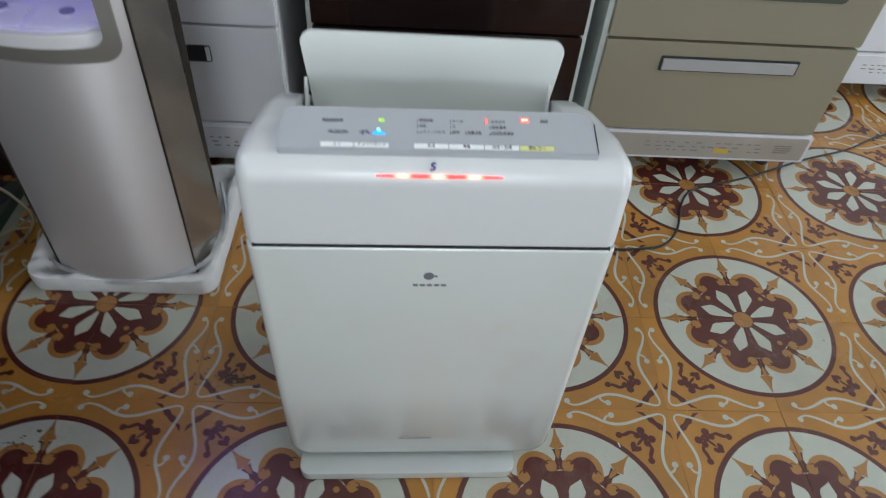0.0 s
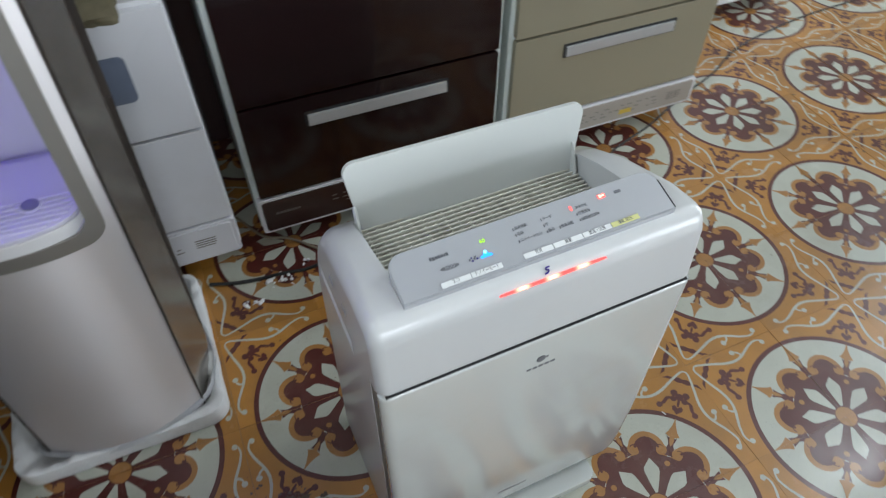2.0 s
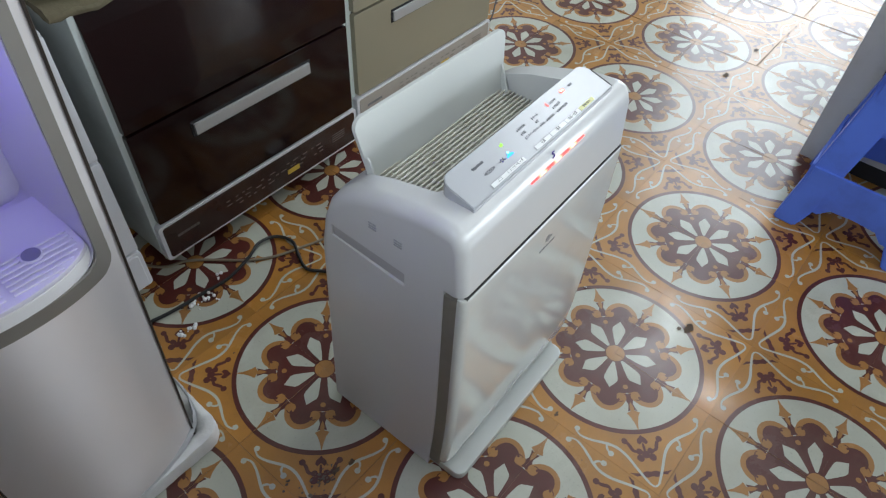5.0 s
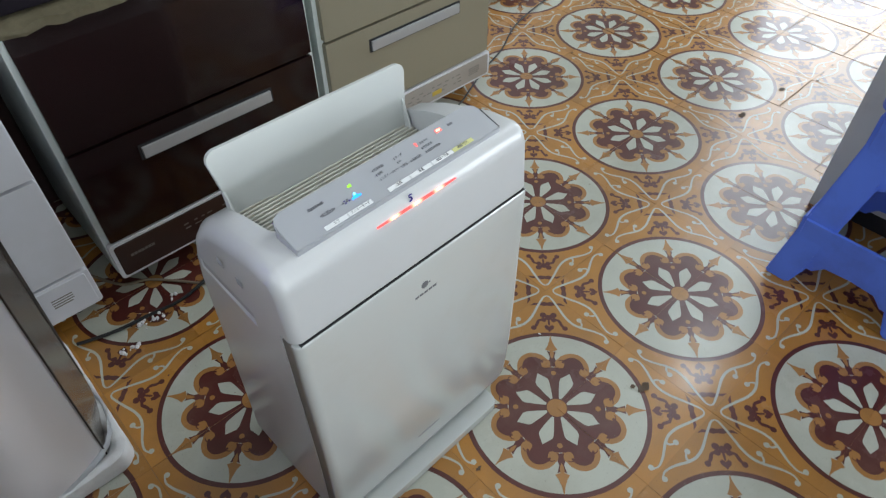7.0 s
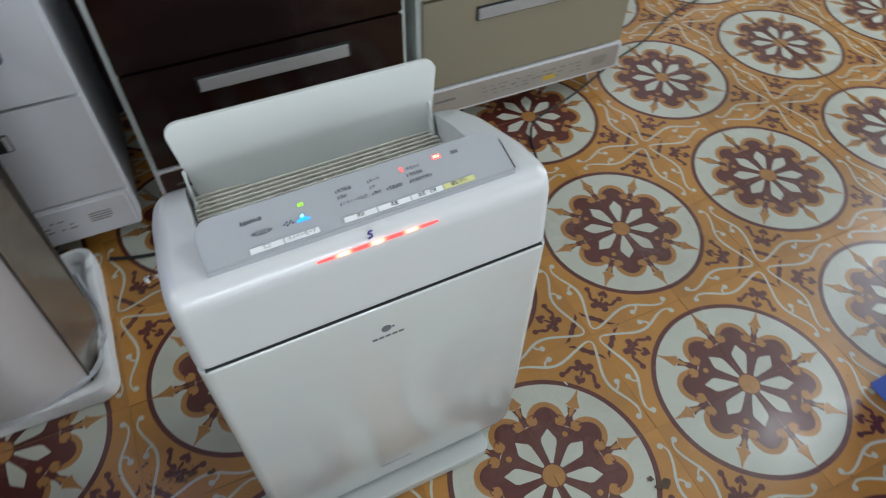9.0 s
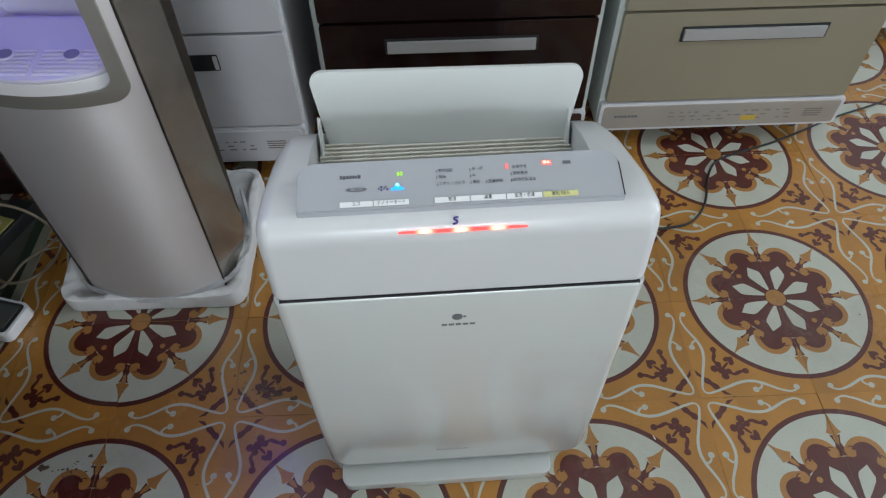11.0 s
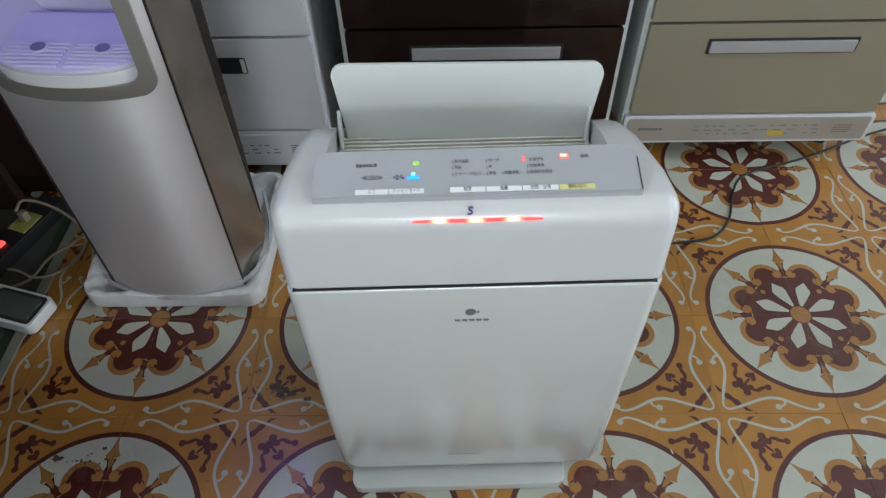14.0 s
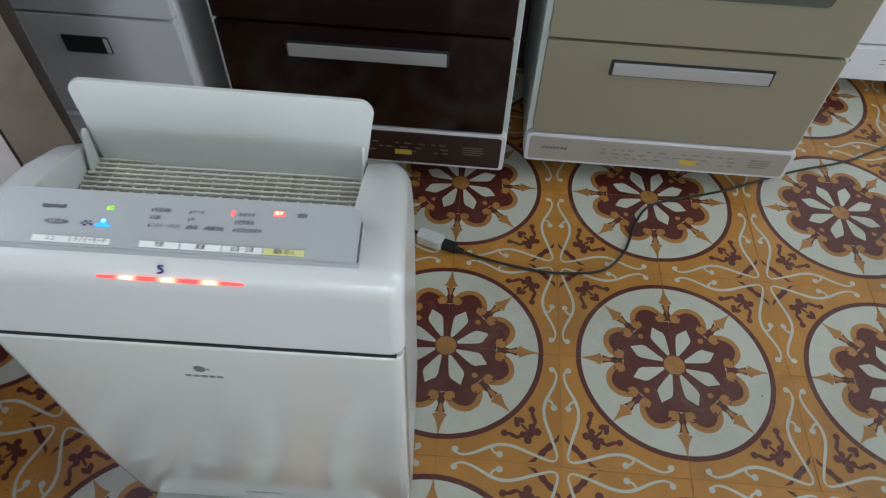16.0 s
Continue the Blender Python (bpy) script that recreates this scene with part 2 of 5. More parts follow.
PALE_TRIM = material("pale_green_trim", (0.20, 0.20, 0.155), 0.5, vary=0.2, scale=40)
DARK_BOX = material("dark_purple_card", (0.008, 0.005, 0.010), 0.7, vary=0.2, scale=10, shine=0.2)
CARTON = material("frayed_brown_carton", (0.115, 0.098, 0.058), 0.9, vary=0.35, scale=60, bump=0.5, bump_scale=150)
LCD = material("grey_green_display", (0.075, 0.085, 0.078), 0.25, vary=0.05)
LCD_GREY = material("blue_grey_keys", (0.06, 0.07, 0.11), 0.5, vary=0.1)
PLUG_YELLOW = material("yellowed_plug", (0.28, 0.27, 0.075), 0.5, vary=0.1)
RED_GLOW = glow("red_indicator", (1.0, 0.075, 0.07), 1.8)
ORANGE_GLOW = glow("hot_red_indicator", (1.0, 0.42, 0.28), 5.0)


def spotted_glow(name, edge, core, places, reach):
    """A diffuser bar lit by a few small lamps behind it: (colour, strength) between the lamps and over them."""
    m = glow(name, edge[0], edge[1])
    nt = m.node_tree
    lamp = nt.nodes["Principled BSDF"]
    where = nt.nodes.new("ShaderNodeTexCoord")
    split = nt.nodes.new("ShaderNodeSeparateXYZ")
    nt.links.new(where.outputs["Object"], split.inputs[0])
    total = None
    for x in places:
        off = nt.nodes.new("ShaderNodeMath")
        off.operation = "SUBTRACT"
        off.inputs[1].default_value = x
        nt.links.new(split.outputs["X"], off.inputs[0])
        far = nt.nodes.new("ShaderNodeMath")
        far.operation = "ABSOLUTE"
        nt.links.new(off.outputs[0], far.inputs[0])
        fade = nt.nodes.new("ShaderNodeMapRange")
        fade.interpolation_type = "SMOOTHERSTEP"
        fade.inputs["From Max"].default_value = reach
        fade.inputs["To Min"].default_value, fade.inputs["To Max"].default_value = 1.0, 0.0
        nt.links.new(far.outputs[0], fade.inputs["Value"])
        if total is None:
            total = fade.outputs["Result"]
        else:
            both = nt.nodes.new("ShaderNodeMath")
            both.operation = "MAXIMUM"
            nt.links.new(total, both.inputs[0])
            nt.links.new(fade.outputs["Result"], both.inputs[1])
            total = both.outputs[0]
    tint = nt.nodes.new("ShaderNodeMix")
    tint.data_type = "RGBA"
    tint.inputs["A"].default_value, tint.inputs["B"].default_value = (*edge[0], 1), (*core[0], 1)
    nt.links.new(total, tint.inputs["Factor"])
    nt.links.new(tint.outputs["Result"], lamp.inputs["Emission Color"])
    power = nt.nodes.new("ShaderNodeMapRange")
    power.inputs["To Min"].default_value, power.inputs["To Max"].default_value = edge[1], core[1]
    nt.links.new(total, power.inputs["Value"])
    nt.links.new(power.outputs["Result"], lamp.inputs["Emission Strength"])
    return m


BAR_GLOW = spotted_glow("red_light_bar", ((1.0, 0.075, 0.07), 1.7), ((1.0, 0.45, 0.27), 4.0), (-0.0307, 0.0032, 0.038), 0.013)
GREEN_GLOW = glow("green_digits", (0.45, 1.0, 0.02), 1.0)
BLUE_GLOW = glow("blue_indicator", (0.02, 0.32, 1.0), 1.7)
CYAN_GLOW = glow("cyan_indicator", (0.25, 0.8, 1.0), 2.2)
PINK_GLOW = glow("red_icon", (1.0, 0.12, 0.11), 1.7)
VIOLET_GLOW = glow("violet_alcove_lamp", (0.15, 0.07, 1.0), 9.5)


# ---- mesh helpers ----
def even_normals(ob):
    """Lets the large flat faces keep flat shading beside their rounded edges."""
    mod = ob.modifiers.new("even_normals", "WEIGHTED_NORMAL")
    mod.keep_sharp, mod.weight = True, 60


def finish(name, bm, mats, parent=None, label="", smooth=True, angle=35):
    bmesh.ops.recalc_face_normals(bm, faces=bm.faces[:])
    me = bpy.data.meshes.new(name)
    bm.to_mesh(me)
    bm.free()
    for m in mats if isinstance(mats, (list, tuple)) else [mats]:
        me.materials.append(m)
    if smooth:
        me.shade_smooth()
        me.set_sharp_from_angle(angle=radians(angle))
    ob = new(name, me)
    if smooth and name != "uncut":
        even_normals(ob)
    if parent:
        ob.parent = parent
    if label:
        ob["label"] = label
    return ob


def part(name, bm, mat, parent, label="", smooth=True, angle=35):
    return finish(name, bm, mat, parent, label, smooth, angle)


def thing(name, label, category, group="", at=(0, 0, 0), turn=0.0):
    ob = new(name)
    ob.empty_display_size = 0.05
    ob.matrix_basis = pose(*at, 0, 0, turn)
    return tagged(ob, label, category, group)


def block(x0, x1, y0, y1, z0, z1, bevel=0.0, segs=2, bm=None):
    b = bmesh.new()
    bmesh.ops.create_cube(b, size=1.0, matrix=Matrix.LocRotScale(((x0 + x1) / 2, (y0 + y1) / 2, (z0 + z1) / 2), None, (x1 - x0, y1 - y0, z1 - z0)))
    if bevel:
        bmesh.ops.bevel(b, geom=b.edges[:], offset=bevel, segments=segs, profile=0.5, affect="EDGES")
    if bm is None:
        return b
    merge(bm, b)
    return bm


def merge(bm, other, m=None):
    me = bpy.data.meshes.new("joined")
    if m:
        other.transform(m)
    other.to_mesh(me)
    other.free()
    bm.from_mesh(me)
    bpy.data.meshes.remove(me)
    return bm


def prism(points, axis, lo, hi, bevel=0.0, segs=2):
    """An outline in the plane across the axis, pulled from lo to hi."""
    b = bmesh.new()
    put = {"x": lambda u, v, w: (w, u, v), "y": lambda u, v, w: (u, w, v), "z": lambda u, v, w: (u, v, w)}[axis]
    a = [b.verts.new(put(u, v, lo)) for u, v in points]
    c = [b.verts.new(put(u, v, hi)) for u, v in points]
    b.faces.new(a)
    b.faces.new(c[::-1])
    for i in range(len(points)):
        k = (i + 1) % len(points)
        b.faces.new((a[i], a[k], c[k], c[i]))
    bmesh.ops.recalc_face_normals(b, faces=b.faces[:])
    if bevel:
        bmesh.ops.bevel(b, geom=b.edges[:], offset=bevel, segments=segs, profile=0.5, affect="EDGES", clamp_overlap=True)
    return b


def rounded(x0, x1, y0, y1, r, n=6, corners=(1, 1, 1, 1)):
    """A rounded rectangle's outline, from the lower left corner round."""
    out = []
    for k, (cx, cy, a) in enumerate(((x0, y0, 180), (x1, y0, 270), (x1, y1, 0), (x0, y1, 90))):
        rr = r * corners[k]
        if rr <= 0:
            out.append((cx, cy))
            continue
        ox, oy = cx + (rr if cx == x0 else -rr), cy + (rr if cy == y0 else -rr)
        for i in range(n + 1):
            t = radians(a + 90 * i / n)
            out.append((ox + rr * math.cos(t), oy + rr * math.sin(t)))
    return out


def dense(outline, step):
    """The same closed outline with its long stretches divided."""
    out = []
    for i, p in enumerate(outline):
        q = outline[(i + 1) % len(outline)]
        m = max(1, round(math.dist(p, q) / step))
        out += [(p[0] + (q[0] - p[0]) * k / m, p[1] + (q[1] - p[1]) * k / m) for k in range(m)]
    return out


def curve_points(points, steps=8):
    pts = [Vector(p) for p in points]
    pts = [2 * pts[0] - pts[1], *pts, 2 * pts[-1] - pts[-2]]
    out = []
    for i in range(1, len(pts) - 2):
        p0, p1, p2, p3 = pts[i - 1 : i + 3]
        for k in range(steps):
            t = k / steps
            out.append(0.5 * (2 * p1 + (p2 - p0) * t + (2 * p0 - 5 * p1 + 4 * p2 - p3) * t * t + (3 * p1 - p0 - 3 * p2 + p3) * t**3))
    out.append(pts[-2])
    return out


def tube(points, radius, sides=8, steps=6):
    pts = curve_points(points, steps)
    b = bmesh.new()
    rings = []
    for i, p in enumerate(pts):
        d = (pts[min(i + 1, len(pts) - 1)] - pts[max(i - 1, 0)]).normalized()
        up = Vector((0, 0, 1)) if abs(d.z) < 0.9 else Vector((0, 1, 0))
        s = d.cross(up).normalized()
        u = s.cross(d)
        rings.append([b.verts.new(p + radius * (math.cos(2 * math.pi * k / sides) * s + math.sin(2 * math.pi * k / sides) * u)) for k in range(sides)])
    for a, c in zip(rings, rings[1:]):
        for k in range(sides):
            b.faces.new((a[k], a[(k + 1) % sides], c[(k + 1) % sides], c[k]))
    b.faces.new(rings[0][::-1])
    b.faces.new(rings[-1])
    return b


def lettering(name, text, size, m, mat, parent, extrude=0.0002, squeeze=1.0):
    cu = bpy.data.curves.new(name, "FONT")
    cu.body, cu.size, cu.extrude, cu.align_x, cu.align_y = text, size, extrude, "CENTER", "CENTER"
    tmp = new(name, cu)
    bpy.context.view_layer.update()
    me = bpy.data.meshes.new_from_object(tmp.evaluated_get(bpy.context.evaluated_depsgraph_get()))
    bpy.data.objects.remove(tmp)
    me.transform(m @ Matrix.Diagonal((squeeze, 1, 1, 1)))
    me.materials.clear()
    me.materials.append(mat)
    ob = new(name, me)
    ob.parent = parent
    return ob


def carved(name, bm, cutters, mat, parent, label="", angle=35):
    """A mesh with holes cut by other meshes."""
    base = finish("uncut", bm, mat, None)
    others = []
    for c in cutters:
        o = finish("cutter", c, mat, None, smooth=False)
        others.append(o)
        mod = base.modifiers.new("cut", "BOOLEAN")
        mod.object, mod.operation, mod.solver = o, "DIFFERENCE", "EXACT"
    bpy.context.view_layer.update()
    me = bpy.data.meshes.new_from_object(base.evaluated_get(bpy.context.evaluated_depsgraph_get()))
    for o in (base, *others):
        bpy.data.objects.remove(o)
    me.shade_smooth()
    me.set_sharp_from_angle(angle=radians(angle))
    ob = new(name, me)
    even_normals(ob)
    ob.parent = parent
    if label:
        ob["label"] = label
    return ob


def wall_with_openings(name, axis, at, thick, lo, hi, height, openings, mat):
    """A wall along x or y, built of blocks round its openings (lo, hi, sill, head)."""
    b = bmesh.new()

    def piece(a0, a1, z0, z1):
        if a1 - a0 < 0.002 or z1 - z0 < 0.002:
            return
        if axis == "x":
            block(a0, a1, at, at + thick, z0, z1, bm=b)
        else:
            block(at, at + thick, a0, a1, z0, z1, bm=b)

    cuts = sorted({lo, hi, *[v for o in openings for v in o[:2]]})
    for a0, a1 in zip(cuts, cuts[1:]):
        z = 0.0
        for o in sorted((o for o in openings if o[0] <= a0 and o[1] >= a1), key=lambda o: o[2]):
            piece(a0, a1, z, o[2])
            z = o[3]
        piece(a0, a1, z, height)
    bmesh.ops.remove_doubles(b, verts=b.verts[:], dist=0.0005)
    return tagged(finish(name, b, mat, None, smooth=False), kind="structure")


# ---- the room ----
X0, X1, Y0, Y1, TOP = -1.75, 2.5, -7.5, 1.25, 3.7
floor = tagged(finish("floor", block(X0 - 0.2, X1 + 0.2, Y0 - 0.2, Y1 + 0.2, -0.12, -0.0016), GROUT, smooth=False),
               "patterned ochre and oxblood cement tile floor, worn and glossy", "floor", kind="structure")
tagged(finish("threshold", block(X0, -1.484, -1.2, 0.33, -0.002, 0.0022), EDGE_TILE, smooth=False), "pale grey-green border tiles along the wall", "floor", kind="structure")
tagged(finish("floor_band", block(-1.4835, -1.4635, -1.2, 0.33, -0.002, 0.0026), GREEN_BAND, smooth=False), "dark green band along the border tiles", "floor", kind="structure")
tagged(finish("floor_trim", block(-1.463, -1.443, -1.2, 0.33, -0.002, 0.0035, 0.0008, 1), PALE_TRIM, smooth=False), "narrow pale stone floor trim", "trim", kind="structure")
ground = bmesh.new()
bmesh.ops.create_grid(ground, x_segments=1, y_segments=1, size=400, matrix=pose(0, 0, -0.125))
tagged(finish("ground", ground, CONCRETE, smooth=False), "bare concrete ground outside the doorways", "ground", kind="structure")
wall_with_openings("wall_north", "x", Y1, 0.15, X0 - 0.15, X1 + 0.15, TOP, [], PLASTER)
wall_with_openings("wall_south", "x", Y0 - 0.15, 0.15, X0 - 0.15, X1 + 0.15, TOP, [(-1.35, 1.35, 0.0, 2.2), (-1.45, 1.05, 2.6, 3.4)], PLASTER)
# unseen wall, pale to bounce light; its opening only houses the added fill lamp
wall_with_openings("wall_west", "y", X0 - 0.15, 0.15, Y0, Y1, TOP, [(-0.78, -0.02, 1.17, 1.83)], PALE_PLASTER)
# low unseen wall, added to keep daylight off the near left floor
wall_with_openings("unseen_shade_wall", "x", -1.27, 0.12, X0, -0.14, 0.50, [], SHADE_WALL)
wall_with_openings("wall_east", "y", X1, 0.15, Y0, Y1, TOP, [(-0.4, 0.6, 0.0, 2.2), (-0.87, 0.27, 2.9, 3.64), (-4.3, -2.7, 0.4, 2.1)], PLASTER)
tagged(finish("ceiling", block(X0 - 0.15, X1 + 0.15, Y0 - 0.15, Y1 + 0.15, TOP, TOP + 0.15), CEILING_PAINT, smooth=False), "plain white painted ceiling", "ceiling", kind="structure")


# ---- the air purifier ----
def air_purifier():
    t = thing("air_purifier", "white glossy air purifier with raised lid, switched on, on tiles", "air purifier", at=(-0.629, -0.18, 0), turn=1.5)
    base = Matrix.Translation((0.628, 0.18, 0))
    L, R = -0.8175, -0.4315
    tuck = lambda z: 0.011 * max(0.0, (0.24 - z) / 0.24) ** 2

    def add(name, bm, mat, label="", parent=None, smooth=True):
        bm.transform(base)
        return part(name, bm, mat, parent or t, label, smooth)

    # profile (y, z), with the roundness of the ends and how far they draw in at each point of it
    outline = [(-0.277 + tuck(0.012), 0.012, 0.010, 0.0), (-0.277 + tuck(0.12), 0.12, 0.010, 0.0), (-0.277, 0.24, 0.010, 0.0), (-0.277, 0.4900, 0.010, 0.0), (-0.3030, 0.4900, 0.013, 0.0), (-0.3045, 0.4908, 0.013, 0.0),
               (-0.3055, 0.4945, 0.013, 0.0), (-0.3005, 0.563, 0.014, 0.0), (-0.2953, 0.576, 0.014, 0.0), (-0.2890, 0.5850, 0.015, 0.0), (-0.277, 0.5895, 0.016, 0.0), (-0.24, 0.588, 0.017, 0.001),
               (-0.165, 0.568, 0.019, 0.003), (-0.125, 0.552, 0.022, 0.005), (-0.098, 0.531, 0.023, 0.005), (-0.080, 0.505, 0.021, 0.004), (-0.069, 0.47, 0.018, 0.003), (-0.061, 0.42, 0.016, 0.002), (-0.044, 0.012, 0.014, 0.0)]
    side = [p[:2] for p in outline]
    shell, rings = bmesh.new(), []
    inward = []
    for k, (y, z) in enumerate(side):
        p, q = side[k - 1], side[(k + 1) % len(side)]
        a, c = Vector((y - p[0], z - p[1])).normalized(), Vector((q[0] - y, q[1] - z)).normalized()
        m = (Vector((a.y, -a.x)) + Vector((c.y, -c.x))).normalized()
        m = m if (Vector((-0.19, 0.3)) - Vector((y, z))).dot(m) > 0 else -m
        inward.append(Vector((0, 0)) if k < 4 else Vector((1, 0)) if k in (4, 5) else Vector((-1, 0)) if k == len(side) - 1 else m)
    turns = [radians(90 * k / 8) for k in range(9)]
    for end, sign, order in ((L, 1, turns[::-1]), (R, -1, turns)):
        for a in order:
            rings.append([shell.verts.new((end + sign * (inset + r * (1 - math.sin(a))), y + n.x * r * (1 - math.cos(a)), z + n.y * r * (1 - math.cos(a))))
                          for (y, z, r, inset), n in zip(outline, inward)])
    for a, c in zip(rings, rings[1:]):
        for k in range(len(side)):
            shell.faces.new((a[k], a[(k + 1) % len(side)], c[(k + 1) % len(side)], c[k]))
    shell.faces.new(rings[0])
    shell.faces.new(rings[-1])
    bmesh.ops.recalc_face_normals(shell, faces=shell.faces[:])
    # its right end draws in towards the rear
    for v in shell.verts:
        if v.co.x > -0.5:
            v.co.x -= 0.04 * max(0.0, v.co.y + 0.285)
    hollow = prism(rounded(-0.7735, -0.4835, -0.2345, -0.110, 0.012), "z", 0.512, 0.70)
    grip = prism([(-0.216, 0.447), (-0.216, 0.472), (-0.09, 0.4735), (-0.09, 0.4535)], "x", L - 0.03, L + 0.008)
    for m in (shell, hollow, grip):
        m.transform(base)
    carved("body", shell, [hollow, grip], SATIN_WHITE, t)
    # the groove's recess shade, put into a darker grey lining plate
    add("grip", prism([(-0.2155, 0.4475), (-0.2155, 0.4715), (-0.0905, 0.4730), (-0.0905, 0.4540)], "x", L + 0.0050, L + 0.0076), GROOVE_SHADE, "grey finger groove lining with recess shade in its colour", smooth=False)
    # shade in the outlet's depth is painted as a dark grey floor plate
    add("cavity", block(-0.772, -0.485, -0.233, -0.1115, 0.5125, 0.516), DUCT_SHADE, "air outlet floor below the grille, shade put into its grey")
    # louvre grille
    for k in range(18):
        y = -0.229 + k * 0.0066
        add("slat", block(-0.772, -0.485, y - 0.0012, y + 0.0012, 0.521, 0.530, 0.0008, 1), GRILLE, "pale yellowed plastic slat" if k == 0 else "")
    for k in range(21):
        x = -0.7590 + k * 0.0130
        add("rib", block(x - 0.0006, x + 0.0006, -0.2325, -0.112, 0.518, 0.5270), GRILLE)
    # lower front panel, the filter strips beside it, and the foot
    # the panel bends back at both sides and draws in towards its foot
    panel, rows = bmesh.new(), []
    z0, z1, corner, rx, ry = 0.030, 0.4883, 0.028, 0.013, 0.0085
    heights = [z0 + corner * (1 - math.cos(radians(90 * k / 6))) for k in range(7)] + [z0 + corner + (z1 - 0.003 - z0 - corner) * k / 12 for k in range(1, 13)] + [z1 - 0.001, z1]
    across = [-1 + rx * 2 / (R - L) * (1 - math.cos(radians(90 * k / 6))) for k in range(7)]
    across = across + [across[-1] * (1 - k / 4) for k in range(1, 4)]
    across = across + [0.0] + [-u for u in across[::-1]]
    for z in heights:
        low = max(0.0, corner - (z - z0))
        half = (R - L) / 2 - 0.0005 - (corner - math.sqrt(corner * corner - low * low))
        ease = 0.0022 * (1 - min(1.0, (z - z0) / 0.004)) ** 2 + 0.0016 * max(0.0, 1 - (z1 - z) / 0.003) ** 2
        row = []
        for u in across:
            x = (L + R) / 2 + u * half
            past = max(0.0, abs(u * half) - (half - rx)) / rx
            row.append((x, -0.3085 + tuck(z) + ease + ry * (1 - math.sqrt(max(0.0, 1 - past * past)))))
        rows.append([panel.verts.new((x, y, z)) for x, y in row] + [panel.verts.new((x, -0.2965 + tuck(z), z)) for x, y in row[::-1]])
    for a, c in zip(rows, rows[1:]):
        for k in range(len(a)):
            panel.faces.new((a[k], a[(k + 1) % len(a)], c[(k + 1) % len(a)], c[k]))
    panel.faces.new(rows[0])
    panel.faces.new(rows[-1][::-1])
    add("front_panel", panel, WHITE_PLASTIC, "glossy white lower front panel")
    for x in (L + 0.0012, R - 0.0132):
        steps = [0.034 + 0.447 * k / 12 for k in range(13)]
        strip = prism([(-0.2967 + tuck(z), z) for z in steps] + [(-0.2770 + tuck(z), z) for z in steps[::-1]], "x", x, x + 0.012)
        add("filter_strip", strip, TAUPE, "taupe intake strip beside the front panel", smooth=False)
    add("joint", block(L + 0.007, R - 0.007, -0.3066, -0.2985, 0.4818, 0.4897), DARK, smooth=False)
    add("backing", block(L + 0.008, R - 0.008, -0.2984, -0.2775, 0.4850, 0.4898), DARK, "dark joint over the front panel", smooth=False)
    add("filter_core", block(L + 0.014, R - 0.014, -0.2953, -0.2775, 0.16, 0.481), DARK, smooth=False)
    foot = prism(rounded(-0.806, -0.478, -0.328, -0.20, 0.016, 5, (1, 1, 0, 0)), "z", 0.0, 0.020, 0.004, 2)
    add("foot", foot, WHITE_PLASTIC, "white rounded plinth foot")
    add("underside", block(L + 0.012, R - 0.012, -0.19, -0.066, 0.0, 0.016, 0.002, 1), SATIN_WHITE)
    # control panel wedge
    tilt = 0.0135 / 0.051
    wedge = prism(rounded(-0.7765, -0.4690, -0.2815, -0.2305, 0.017, 6, (0.1, 0.1, 1, 1)), "z", 0.583, 0.5945)
    for v in wedge.verts:
        if v.co.z > 0.59:
            v.co.z = 0.5945 + (v.co.y + 0.2815) * tilt
    bmesh.ops.bevel(wedge, geom=[e for e in wedge.edges if all(v.co.z > 0.59 for v in e.verts)], offset=0.0012, segments=2, affect="EDGES")
    wedge.transform(base)
    deck = part("control_panel", wedge, [PANEL_GREY], t, "silver grey control panel with lit symbols")

    def on_deck(x, y, lift=0.0):
        return Matrix.Translation((x + 0.628, y + 0.18, 0.5949 + (y + 0.2815) * tilt + lift)) @ Matrix.Rotation(math.atan(tilt), 4, "X")

    def tab(name, x0, x1, y0, y1, mat, label="", lift=0.0):
        b = block(-(x1 - x0) / 2, (x1 - x0) / 2, -(y1 - y0) / 2, (y1 - y0) / 2, 0, 0.0006)
        b.transform(on_deck((x0 + x1) / 2, (y0 + y1) / 2, lift))
        return part(name, b, mat, deck, label, smooth=False)

    for x0, x1, text, mat in ((-0.736, -0.7055, "\u30a8\u30b3", LABEL_WHITE), (-0.7045, -0.672, "\u30ca\u30ce\u30a4\u30fc\u30e2\u30fc\u30c9", LABEL_WHITE),
                              (-0.648, -0.6155, "\u6c17\u6d41", LABEL_WHITE), (-0.6145, -0.5815, "\u98a8\u91cf", LABEL_WHITE),
                              (-0.5805, -0.5475, "\u52a0\u6e7f\u30fb\u7a7a\u6e05", LABEL_WHITE), (-0.5465, -0.5135, "\u904b\u8ee2 \u5207/\u5165", LABEL_YELLOW)):
        button = tab("button", x0, x1, -0.2790, -0.2735, mat, "yellow power button" if mat == LABEL_YELLOW else "")
        lettering("print", text, 0.0048, on_deck((x0 + x1) / 2, -0.2763, 0.0008), INK, deck, 0.0001, 0.8)
    lettering("humidity_digits", "60", 0.0058, on_deck(-0.6795, -0.2470, 0.0003), GREEN_GLOW, deck)
    rng = random.Random(5)
